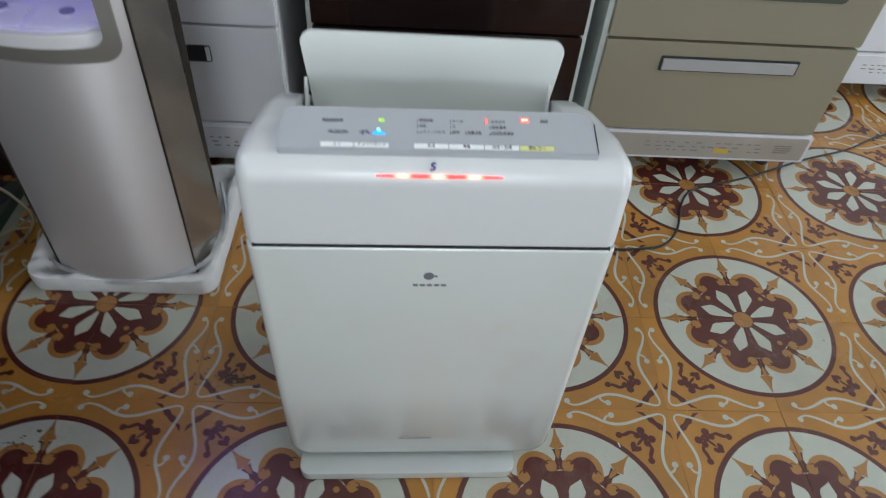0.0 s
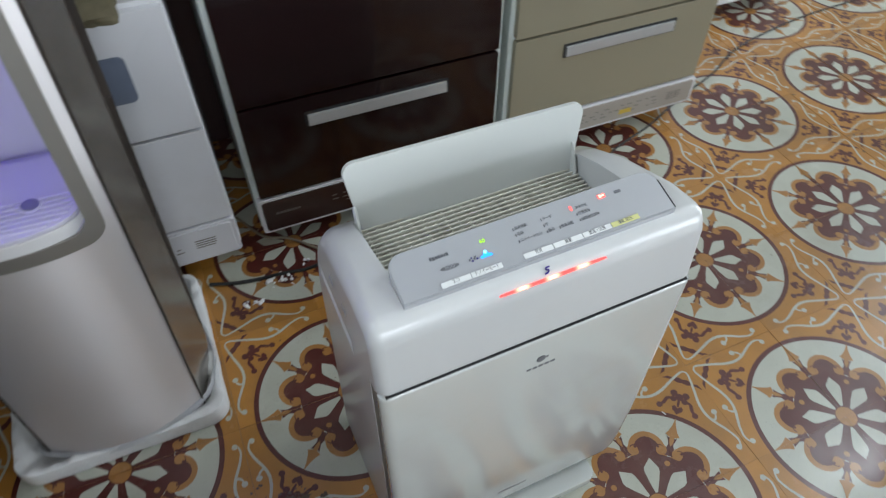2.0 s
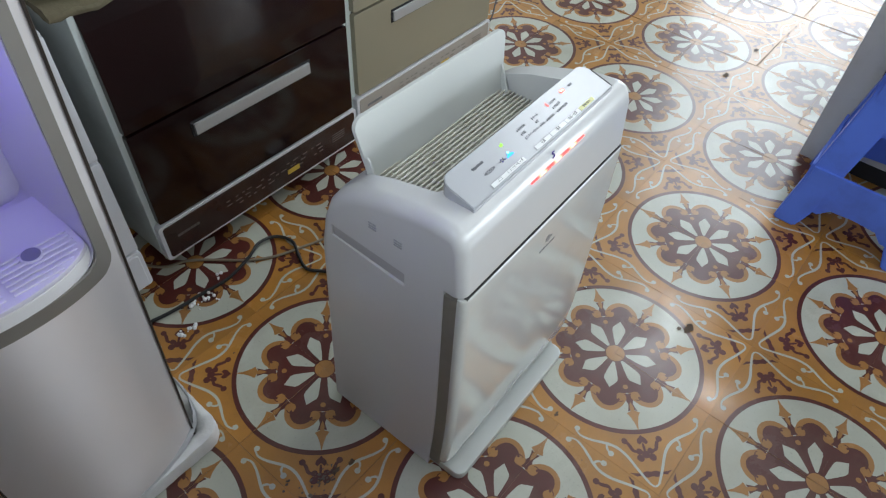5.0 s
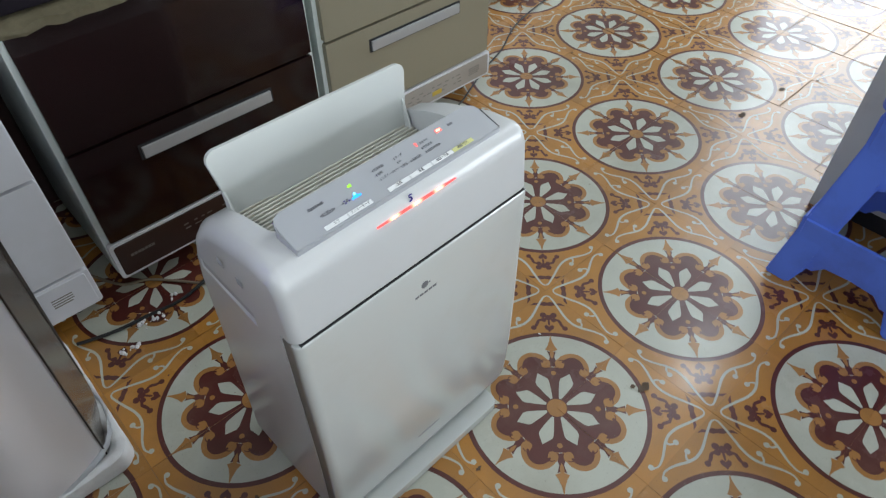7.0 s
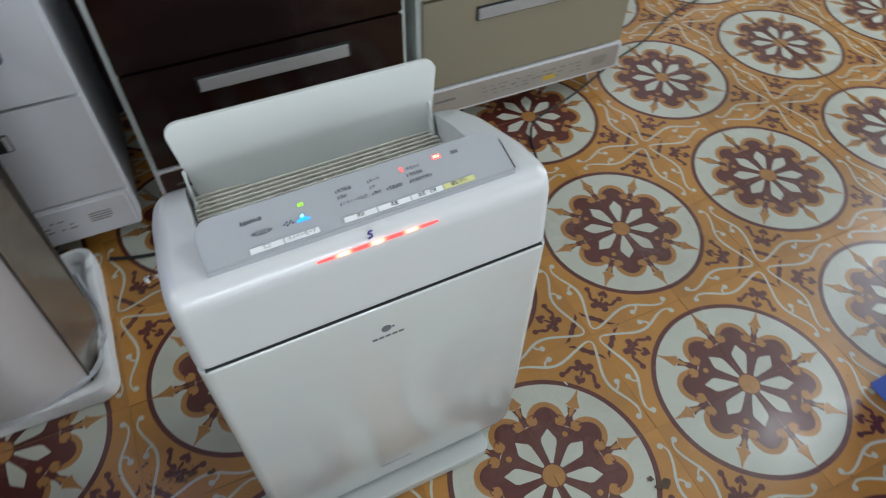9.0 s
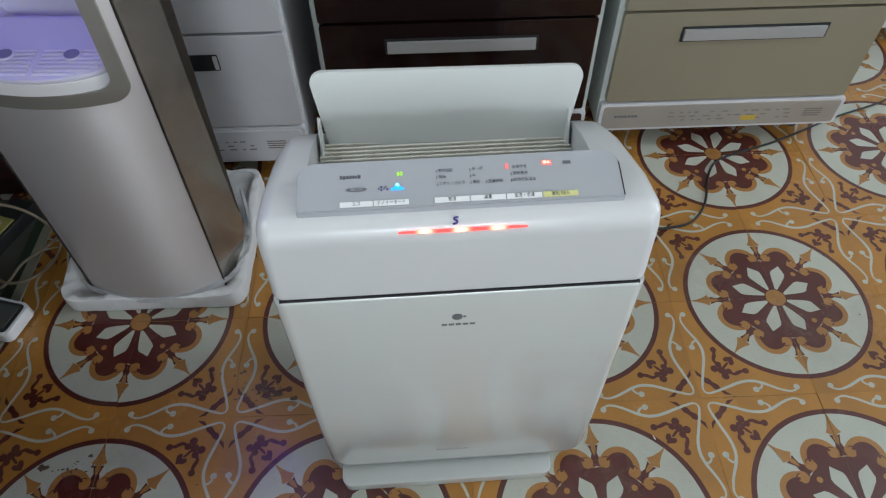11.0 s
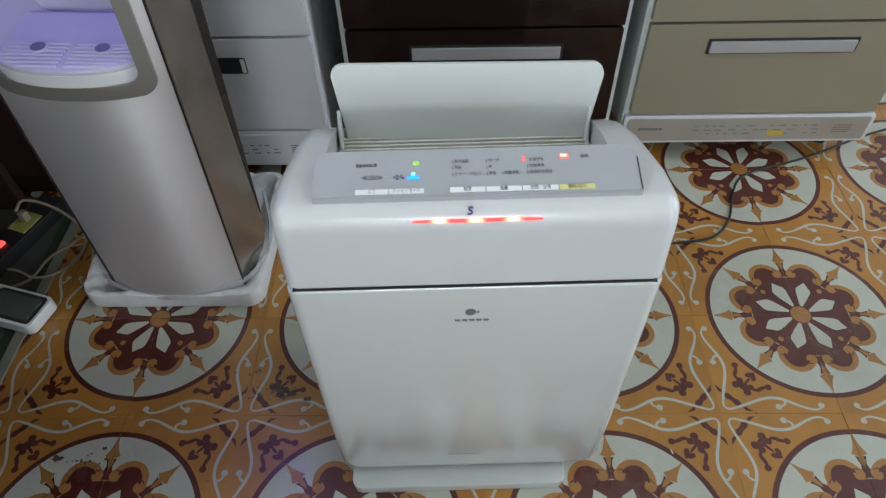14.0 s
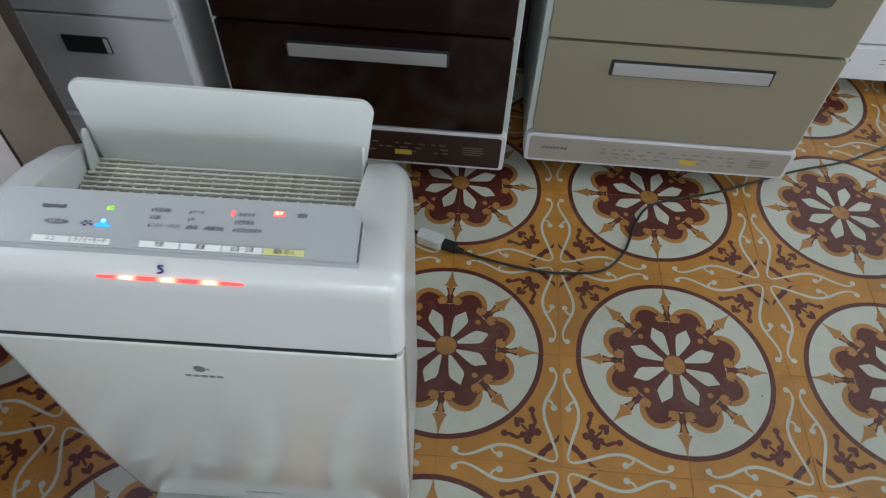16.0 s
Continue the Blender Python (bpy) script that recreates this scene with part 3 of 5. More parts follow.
    for x0, y, text in ((-0.645, -0.2460, "\u6c17\u6d41\u81ea\u52d5"), (-0.645, -0.2528, "\u82b1\u7c89"), (-0.645, -0.2597, "\u30cb\u30aa\u30a4\u30fb\u3051\u3080\u308a"),
                        (-0.613, -0.2460, "\u30bf\u30fc\u30dc"), (-0.613, -0.2528, "\u4e2d"), (-0.613, -0.2597, "\u9759\u97f3"), (-0.5985, -0.2597, "\u98a8\u91cf\u81ea\u52d5"),
                        (-0.5745, -0.2460, "\u304a\u307e\u304b\u305b"), (-0.5745, -0.2528, "\u7a7a\u6c17\u6e05\u6d44"), (-0.5745, -0.2597, "\u52a0\u6e7f\u7a7a\u6c17\u6e05\u6d44")):
        wide = 0.0036 * len(text)
        lettering("print", text, 0.0042, on_deck(x0 + 0.0018 + wide / 2, y, 0.0003), INK, deck, 0.0001, 0.86)
        if y < -0.25 or x0 < -0.60:
            tab("print", x0, x0 + 0.0006, y - 0.0014, y + 0.0014, INK_MID, lift=-0.0004)
    for x0, x1, y in ((-0.736, -0.715, -0.2475),):
        word, x = bmesh.new(), x0
        while x < x1 - 0.0008:
            w = rng.uniform(0.0014, 0.0028)
            lift = rng.uniform(-0.0003, 0.0003)
            if rng.random() < 0.88:
                block(x, min(x + w, x1), -rng.uniform(0.0012, 0.0019) + lift, rng.uniform(0.0011, 0.0018) + lift, -0.0004, 0.0002, bm=word)
            x += w + 0.0005
        word.transform(on_deck(0.0, y))
        part("print", word, INK_MID if y > -0.255 or x0 > -0.62 else INK_PALE, deck, smooth=False)
    eco = prism([(0.0100 * math.cos(k * math.pi / 10), 0.0023 * math.sin(k * math.pi / 10)) for k in range(20)], "z", 0, 0.0003)
    eco.transform(on_deck(-0.7205, -0.2610))
    part("print", eco, INK, deck, "dark oval ECO mark", smooth=False)
    lettering("print", "ECO", 0.0044, on_deck(-0.7205, -0.2610, 0.0004), PANEL_GREY, deck, 0.0001, 1.2)
    for k, (dx, dy) in enumerate(((0, 0), (0.0026, 0.0016), (0.0052, 0), (0.0026, -0.0016), (0.0066, 0.0018), (0.0080, -0.0008))):
        tab("print", -0.7005 + dx, -0.6988 + dx, -0.2618 + dy, -0.2603 + dy, MARKER if k % 2 else INK, lift=-0.0004)
    tab("panel_joint", -0.4704, -0.4694, -0.2810, -0.2450, DARK, lift=-0.0004)
    tab("red_icon", -0.5435, -0.5348, -0.2453, -0.2407, PINK_GLOW, "lit red symbol")
    lettering("print", "\u7d66\u6c34", 0.0036, on_deck(-0.53915, -0.2430, 0.0007), ORANGE_GLOW, deck, 0.0001, 0.95)
    tab("print", -0.5235, -0.5160, -0.2450, -0.2418, INK, lift=-0.0003)
    tab("red_mark", -0.5785, -0.5762, -0.2475, -0.2422, PINK_GLOW)
    lamp = prism([(-0.0062, -0.0026), (0.0062, -0.0026), (0.0062, -0.0008), (0.0028, 0.0006), (0.0016, 0.0032), (-0.0016, 0.0032), (-0.0028, 0.0006), (-0.0062, -0.0008)], "z", 0, 0.0006)
    lamp.transform(on_deck(-0.6820, -0.2610))
    part("blue_indicator", lamp, BLUE_GLOW, deck, "lit blue mist symbol", smooth=False)
    dot = bmesh.new()
    bmesh.ops.create_cone(dot, cap_ends=True, segments=12, radius1=0.0017, radius2=0.0017, depth=0.0006, matrix=on_deck(-0.6820, -0.2586, 0.0005))
    part("blue_indicator", dot, CYAN_GLOW, deck, smooth=False)
    # red light bar on the rounded front edge
    face = lambda z: -0.3005 - (0.563 - z) * 0.0794 if z < 0.563 else -0.3005 + (z - 0.563) * 0.425
    top = [(-0.684 + 0.122 * k / 24, 0.5760 + 0.0013 * math.sin(math.pi * k / 24) ** 0.5) for k in range(25)]
    low = [(-0.684 + 0.122 * k / 24, 0.5760 - 0.0013 * math.sin(math.pi * k / 24) ** 0.5) for k in range(24, -1, -1)]
    bar = prism((top + low)[:-1], "y", -0.2975, -0.2952)
    add("light_bar", bar, BAR_GLOW, "glowing red light bar with three hot spots", smooth=False)
    mark = tube([(-0.6270, -0.2905, 0.5872), (-0.6303, -0.2905, 0.5872), (-0.6310, -0.2912, 0.5852), (-0.6282, -0.2918, 0.5838), (-0.6288, -0.2928, 0.5815), (-0.6325, -0.2932, 0.5808)], 0.0009, 6)
    add("marker_sign", mark, MARKER, "hand-drawn purple marker S")
    # printed emblem and maker's bars on the lower panel
    drop = bmesh.new()
    bmesh.ops.create_cone(drop, cap_ends=True, segments=20, radius1=0.0058, radius2=0.0058, depth=0.0006, matrix=pose(-0.6285, -0.3087, 0.4475, 90))
    bmesh.ops.create_cone(drop, cap_ends=True, segments=10, radius1=0.0016, radius2=0.0016, depth=0.0006, matrix=pose(-0.6205, -0.3087, 0.4475, 90))
    add("emblem", drop, INK, "small dark printed emblem", smooth=False)
    for k in range(5):
        x = -0.6455 + k * 0.0077
        add("printed_bar", block(x, x + 0.0058, -0.3090, -0.3082, 0.4312, 0.4345), INK, smooth=False)
    add("maker_bar", block(-0.6575, -0.6095, -0.3090, -0.3082, 0.0895, 0.0925), INK_PALE, "faint grey maker's plate", smooth=False)
    # raised lid with its hinges
    lid = prism(rounded(-0.7765, -0.4805, 0.0, 0.098, 0.014, 6, (0.3, 0.3, 1, 1)), "y", -0.003, 0.003, 0.0015, 2)
    for v in lid.verts:
        k = max(0.0, 1 - v.co.z / 0.062)
        v.co.x += 0.013 * k * (1 if v.co.x < -0.63 else -1)
    # it sits a little askew in its hinges
    lid.transform(Matrix.Translation((-0.6255, -0.1185, 0.521)) @ Matrix.Rotation(radians(-1.7), 4, "Z") @ Matrix.Rotation(radians(-9), 4, "X") @ Matrix.Translation((0.6285, 0, 0)))
    lid_ob = add("lid", lid, LID_PLASTIC, "raised pale plastic flap lid")
    for x in (-0.7700, -0.4905):
        ear = prism([(-0.138, 0.521), (-0.118, 0.519), (-0.1125, 0.566), (-0.1165, 0.570), (-0.1215, 0.566), (-0.129, 0.546)], "x", x, x + 0.0035, 0.001, 1)
        add("hinge", ear, LID_PLASTIC, parent=lid_ob)
    # small vents on the end
    for x in (L - 0.0004,):
        for y, z in ((-0.167, 0.523), (-0.207, 0.520)):
            for k in range(3):
                add("vent_slot", block(x, x + 0.001, y - 0.006, y + 0.006, z + (k - 1) * 0.0042 - 0.0009, z + (k - 1) * 0.0042 + 0.0009), INK_PALE, smooth=False)
    return t


air_purifier()


# ---- the dishwashers ----
def dishwasher(x0, y, label, case, doors, strip, rim, window=None, recessed=False, sag=0.0, keys=1.0, edge=0.011):
    """A front-opening dishwasher 0.54 m wide: two doors over a control strip."""
    t = thing("dishwasher", label, "dishwasher", "dishwashers along the wall", at=(x0 + 0.27, y + 0.17, 0))
    base = Matrix.Translation((-0.27, -0.17, 0))
    W, D = 0.54, 0.34

    def add(name, bm, mat, lab="", parent=None, smooth=True):
        bm.transform(base)
        return part(name, bm, mat, parent or t, lab, smooth)

    case_ob = add("case", prism(rounded(0.0, W, 0.056, 0.598, 0.012, 4), "y", 0.012, D, 0.004, 2), case, "plain side and top casing")
    for fx in (0.05, W - 0.05):
        for fy in (0.07, D - 0.05):
            foot = bmesh.new()
            bmesh.ops.create_cone(foot, cap_ends=True, segments=14, radius1=0.016, radius2=0.018, depth=0.058, matrix=Matrix.Translation((fx, fy, 0.029)))
            add("foot", foot, DARK)
    # control strip with its rim
    add("strip_frame", prism(rounded(0.002, W - 0.002, 0.056, 0.1475 + sag, 0.008, 4), "y", -0.004, 0.013, 0.0025, 2), rim, "thin pale rim round the control strip")
    strip_ob = add("control_strip", prism(rounded(0.010, W - 0.010, 0.0625, 0.1415 + sag, 0.006, 4), "y", -0.006, 0.004, 0.001, 1), strip, "control strip with small printed keys")
    rng = random.Random(7)
    pale = INK_DIM if strip is BROWN_SATIN else INK_SOFT
    for k in range(7):
        add("print", block(0.035 + k * 0.0075, 0.0412 + k * 0.0075, -0.0066, -0.0058, 0.1045 + sag * 0.6, 0.1105 + sag * 0.6), INK if strip is CHAMPAGNE_STRIP else pale, parent=strip_ob, smooth=False)
    for row, z in enumerate((0.114 + sag * 0.6, 0.103 + sag * 0.6, 0.093 + sag * 0.6)):
        x = 0.155 if keys == 1.0 else 0.345
        while x < 0.43:
            w = rng.uniform(0.006, 0.018)
            if not (0.285 < x + w and x < 0.345 and row == 2) and rng.random() < 0.8:
                add("print", block(x, x + w, -0.0066, -0.0058, z - 0.0013, z + 0.0013), pale, parent=strip_ob, smooth=False)
            x += w + rng.uniform(0.006, 0.018)
    for k in range(4):
        add("print", block(0.455, 0.495 - 0.004 * (k == 3), -0.0066, -0.0058, 0.112 + sag * 0.6 - k * 0.006, 0.1145 + sag * 0.6 - k * 0.006), pale, parent=strip_ob, smooth=False)
    if keys == 1.0:
        add("sticker", block(0.318, 0.352, -0.0068, -0.0056, 0.084 + sag * 0.4, 0.0965 + sag * 0.4), STICKER, "small yellow sticker", parent=strip_ob, smooth=False)
    # doors
    lower = prism(rounded(edge, W - edge, 0.152 + sag, 0.362 + sag, 0.004, 3), "y", -0.002, 0.020, 0.002, 2)
    low_ob = add("lower_door", lower, doors)
    if window:
        door_frame = prism(rounded(edge, W - edge, 0.368 + sag, 0.590, 0.004, 3), "y", -0.002, 0.020, 0.002, 2)
        wx0, wx1, wz0, wz1, sink = window
        hole = prism(rounded(wx0, wx1, wz0, wz1, 0.012, 4), "y", -0.0035, 0.0110)
        for v in hole.verts:
            if v.co.y < 0:
                v.co.x += 0.030 * (1 if v.co.x > (wx0 + wx1) / 2 else -1) * sink
                v.co.z += 0.030 * (1 if v.co.z > (wz0 + wz1) / 2 else -1) * sink
        door_frame.transform(base)
        hole.transform(base)
        up_ob = carved("upper_door", door_frame, [hole], doors, t)
        add("window", prism(rounded(wx0 + 0.001, wx1 - 0.001, wz0 + 0.001, wz1 - 0.001, 0.011, 4), "y", 0.0068, 0.0108), SMOKED if doors is CHAMPAGNE else BLUE_SMOKED, "dark smoked door window", parent=up_ob)
    else:
        prof = [(0.020, 0.368), (-0.0025, 0.368), (-0.004, 0.40), (-0.0035, 0.44), (-0.0015, 0.48), (0.0015, 0.52), (0.0055, 0.555), (0.0115, 0.588), (0.020, 0.592)]
        add("upper_door", prism(prof, "x", 0.011, W - 0.011, 0.0015, 2), doors)
    add("door_gap", block(0.016, W - 0.016, 0.0111, 0.0119, 0.150 + sag, 0.588), DARK)
    if recessed:
        add("handle", prism(rounded(0.322, 0.407, 0.289, 0.324, 0.003, 3), "y", -0.0035, 0.002, 0.0008, 1), DARK, "dark recessed finger grip", parent=low_ob)
        add("latch", block(0.397, 0.405, -0.0046, -0.003, 0.292, 0.321, 0.0005, 1), GREY_PAINT, "grey latch beside the grip", parent=low_ob)
    else:
        # dark plate round the handle stands in for the shadow it casts
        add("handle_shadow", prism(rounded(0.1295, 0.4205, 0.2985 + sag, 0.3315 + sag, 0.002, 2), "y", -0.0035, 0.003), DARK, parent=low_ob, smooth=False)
        add("handle", prism([(y, z + sag) for y, z in ((-0.0085, 0.3025), (-0.0085, 0.3265), (-0.003, 0.3268), (-0.003, 0.3022))], "x", 0.1345, 0.4155, 0.0012, 2), ALUMINIUM, "flat brushed aluminium handle", parent=low_ob)
    return t


dishwasher(-0.855, 0.392, "dark brown glossy dishwasher with aluminium handle, on tiles", SIDE_GREY, BROWN_GLOSS, BROWN_SATIN, CASE_WHITE)
dishwasher(-0.276, 0.432, "champagne beige dishwasher with windowed upper door and aluminium handle", SIDE_GREY, CHAMPAGNE, CHAMPAGNE_STRIP, CASE_WHITE, (0.090, 0.462, 0.432, 0.560, 1.0), sag=-0.019)
dishwasher(-1.442, 0.371, "aged white dishwasher standing behind the water dispenser", CASE_WHITE, CASE_WHITE, CASE_WHITE, CASE_WHITE, (0.10, 0.46, 0.437, 0.520, 0.6), True, keys=0.0, edge=0.003)
dishwasher(0.395, 0.795, "white dishwasher standing further back by the wall", CASE_WHITE, CASE_WHITE, CASE_WHITE, CASE_WHITE, None, True)


# ---- the water dispenser on its foam tray ----
def water_dispenser():
    t = thing("water_dispenser", "pearl silver water dispenser with violet-lit alcove, standing in foam tray", "water dispenser", at=(-1.171, 0.18, 0.03))
    t.matrix_basis = pose(-1.171, 0.18, 0.03, 1.8, 2.2, 0)
    base = Matrix.Translation((1.171, -0.18, -0.03))
    xl, xr, zb, zt = -1.291, -1.043, 0.034, 1.02
    cx, hw = (xl + xr) / 2, (xr - xl) / 2
    front = lambda x: 0.060 - 0.032 * (1 - min(1.0, abs(x - cx) / hw) ** 2.2)

    def add(name, bm, mat, lab="", parent=None, smooth=True, angle=40):
        bm.transform(base)
        return part(name, bm, mat, parent or t, lab, smooth, angle)

    hx0, hx1, hz0, hz1 = cx - 0.098, cx + 0.092, 0.519, 0.93
    inner = dense(rounded(hx0, hx1, hz0, hz1, 0.020, 8), 0.012)
    n = len(inner)

    # front shell round the alcove: side bands, the band above, and the tall lower front
    shell = bmesh.new()
    cols = 28
    xs = [xl + (xr - xl) * k / cols for k in range(cols + 1)]
    mid, join = (hz0 + hz1) / 2, hz0 - 0.030
    outer = []
    for u, v in inner:
        ex, ez = min(u - hx0, hx1 - u), min(v - hz0, hz1 - v)
        side_x, side_z = (xl if u < cx else xr), (zt if v > mid else join)
        outer.append((side_x, side_z) if abs(ex - ez) < 1e-5 else (side_x, v) if ex < ez else (u, side_z))
    # spread the points of the top and bottom sides evenly up to the corners
    reach_l = min(p for p, q in outer if xl < p < xr)
    reach_r = max(p for p, q in outer if xl < p < xr)
    widen = lambda p: cx + (p - cx) * ((hw - 0.006) / (cx - reach_l) if p < cx else (hw - 0.006) / (reach_r - cx))
    outer = [(widen(p) if xl < p < xr else p, q) for p, q in outer]
    loops = []
    for s in range(7):
        w = s / 6
        loops.append([shell.verts.new((u + (p - u) * w, front(u + (p - u) * w), v + (q - v) * w)) for (u, v), (p, q) in zip(inner, outer)])
    for a, c in zip(loops, loops[1:]):
        for k in range(n):
            shell.faces.new((a[k], a[(k + 1) % n], c[(k + 1) % n], c[k]))
    row = sorted({round(p, 7) for p, q in outer if abs(q - join) < 1e-6})
    zs = [zb + (join - zb) * k / 10 for k in range(11)]
    grid = [[shell.verts.new((x, front(x), z)) for x in row] for z in zs]
    for a, c in zip(grid, grid[1:]):
        for k in range(len(row) - 1):
            shell.faces.new((a[k], a[k + 1], c[k + 1], c[k]))
    bmesh.ops.remove_doubles(shell, verts=shell.verts[:], dist=0.00005)
    add("front_shell", shell, PEARL, "curved pearl silver front")
    # alcove walls and back
    alcove = bmesh.new()
    near = [alcove.verts.new((u, front(u) + 0.001, v)) for u, v in inner]
    far = [alcove.verts.new((cx + (u - cx) * 0.93, 0.185, hz0 + 0.012 + (v - hz0) * 0.96)) for u, v in inner]
    for k in range(n):
        alcove.faces.new((near[k], near[(k + 1) % n], far[(k + 1) % n], far[k]))
    alcove.faces.new(far)
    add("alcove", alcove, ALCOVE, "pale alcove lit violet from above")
    # taupe ring round the alcove, dropping below the drip tray
    ring = bmesh.new()
    band_in = inner
    band_out = [(cx - 0.003 + (u - cx + 0.003) * (1 + 0.017 / 0.095), mid + (v - mid) * (1 + 0.022 / (mid - hz0))) for u, v in inner]
    loops = []
    for loop, dy in ((band_in, -0.001), (band_in, -0.005), (band_out, -0.004), (band_out, 0.001)):
        loops.append([ring.verts.new((u, front(u) + dy, v)) for u, v in loop])
    for a, c in zip(loops, loops[1:]):
        for k in range(n):
            ring.faces.new((a[k], a[(k + 1) % n], c[(k + 1) % n], c[k]))
    add("ring", ring, RING_TAUPE, "taupe metal frame round the alcove")
    # drip tray
    arc = [(cx - 0.003 + 0.0935 * math.cos(radians(180 + 180 * k / 20)), 0.060 - 0.038 * math.sin(radians(180 * k / 20))) for k in range(21)]
    tray = prism(arc + [(cx + 0.0905, 0.16), (cx - 0.0965, 0.16)], "z", 0.5385, 0.5455, 0.002, 2)
    lip, rims = bmesh.new(), []
    for z, grow in ((0.5385, 0.97), (0.5375, 1.0), (0.5280, 0.985), (0.5150, 0.955)):
        rims.append([lip.verts.new((cx - 0.003 + (x - cx + 0.003) * (1.012 if grow > 0.96 else 1.0), 0.060 + (y - 0.060) * grow, z)) for x, y in arc + [(cx + 0.0905, 0.16), (cx - 0.0965, 0.16)]])
    for a, c in zip(rims, rims[1:]):
        for k in range(len(a)):
            lip.faces.new((a[k], a[(k + 1) % len(a)], c[(k + 1) % len(a)], c[k]))
    lip.faces.new(rims[0])
    lip.faces.new(rims[-1][::-1])
    add("tray_lip", lip, TRAY_WHITE, "white rounded lip under the drip tray")
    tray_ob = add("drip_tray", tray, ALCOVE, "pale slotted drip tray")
    for k in range(7):
        y = 0.034 + k * 0.0082
        half = 0.086 * math.sqrt(max(0.05, 1 - max(0.0, (0.062 - y) / 0.038) ** 2))
        for a, c in ((cx - 0.003 - half, cx - 0.007), (cx + 0.001, cx - 0.003 + half)):
            add("tray_slat", block(a, c, y - 0.0021, y + 0.0021, 0.5445, 0.5474, 0.0008, 1), ALCOVE, parent=tray_ob)
    for x in (cx - 0.045, cx + 0.040):
        hole = bmesh.new()
        bmesh.ops.create_cone(hole, cap_ends=True, segments=20, radius1=0.0098, radius2=0.0098, depth=0.001, matrix=Matrix.Translation((x, 0.072, 0.5490)))
        rim = bmesh.new()
        bmesh.ops.create_cone(rim, cap_ends=True, segments=20, radius1=0.0122, radius2=0.0112, depth=0.0022, matrix=Matrix.Translation((x, 0.072, 0.5477)))
        add("hole_rim", rim, ALCOVE, parent=tray_ob)
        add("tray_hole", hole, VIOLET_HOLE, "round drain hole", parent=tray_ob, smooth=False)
    # lamp in the roof of the alcove
    bulb = bmesh.new()
    bmesh.ops.create_cone(bulb, cap_ends=True, segments=24, radius1=0.046, radius2=0.040, depth=0.008, matrix=Matrix.Translation((cx, 0.115, 0.905)))
    add("alcove_lamp", bulb, VIOLET_GLOW, "violet lamp in the alcove roof")
    # steel flanks, back and top
    for x, s in ((xr, 1), (xl, -1)):
        flank = prism(rounded(0.0, 0.100, zb + 0.004, zt, 0.075, 8, (0.04, 1, 0.3, 0.04)), "x", -0.002, 0.002, 0.0008, 1)
        flange = prism([(0.0960, zb + 0.12), (0.0985, zb + 0.10), (0.0985, zt - 0.03), (0.0800, zt - 0.03), (0.0780, 0.62), (0.0840, 0.40)], "x", -0.0032 if s < 0 else 0.002, -0.002 if s < 0 else 0.0032, 0.0004, 1)
        flange.transform(Matrix.Translation((x - s * 0.002, 0.0605, 0)) @ Matrix.Rotation(radians(-s * 19), 4, "Z"))
        add("rear_flange", flange, STEEL_DARK, "dark band along the rear edge")
        flank.transform(Matrix.Translation((x - s * 0.002, 0.0605, 0)) @ Matrix.Rotation(radians(-s * 19), 4, "Z"))
        add("flank", flank, STEEL, "stained mirror steel side")
        add("edge_trim", block(min(x + s * 0.001, x - s * 0.0018), max(x + s * 0.001, x - s * 0.0018), 0.0572, 0.0600, zb, zt), STEEL_DARK)
    add("back", prism([(xl + 0.003, 0.062), (xr - 0.003, 0.062), (xr + 0.004, 0.095), (xr + 0.004, 0.135), (xl - 0.004, 0.135), (xl - 0.004, 0.095)], "z", zb + 0.05, 0.46, 0.004, 1), DARK_WOOD, "dark rear housing")
    add("upper_back", prism([(xl + 0.010, 0.187), (xr - 0.020, 0.187), (xr - 0.025, 0.205), (xl + 0.025, 0.205)], "z", 0.462, zt - 0.02, 0.004, 1), DARK_WOOD)
    add("top", prism([(x, front(x)) for x in xs] + [(xr, 0.15), (xl, 0.15)], "z", zt - 0.004, zt + 0.004), PEARL)
    add("bottom", prism([(x, front(x)) for x in xs] + [(xr, 0.12), (xl, 0.12)], "z", zb - 0.004, zb), RING_TAUPE)
    return t


water_dispenser()


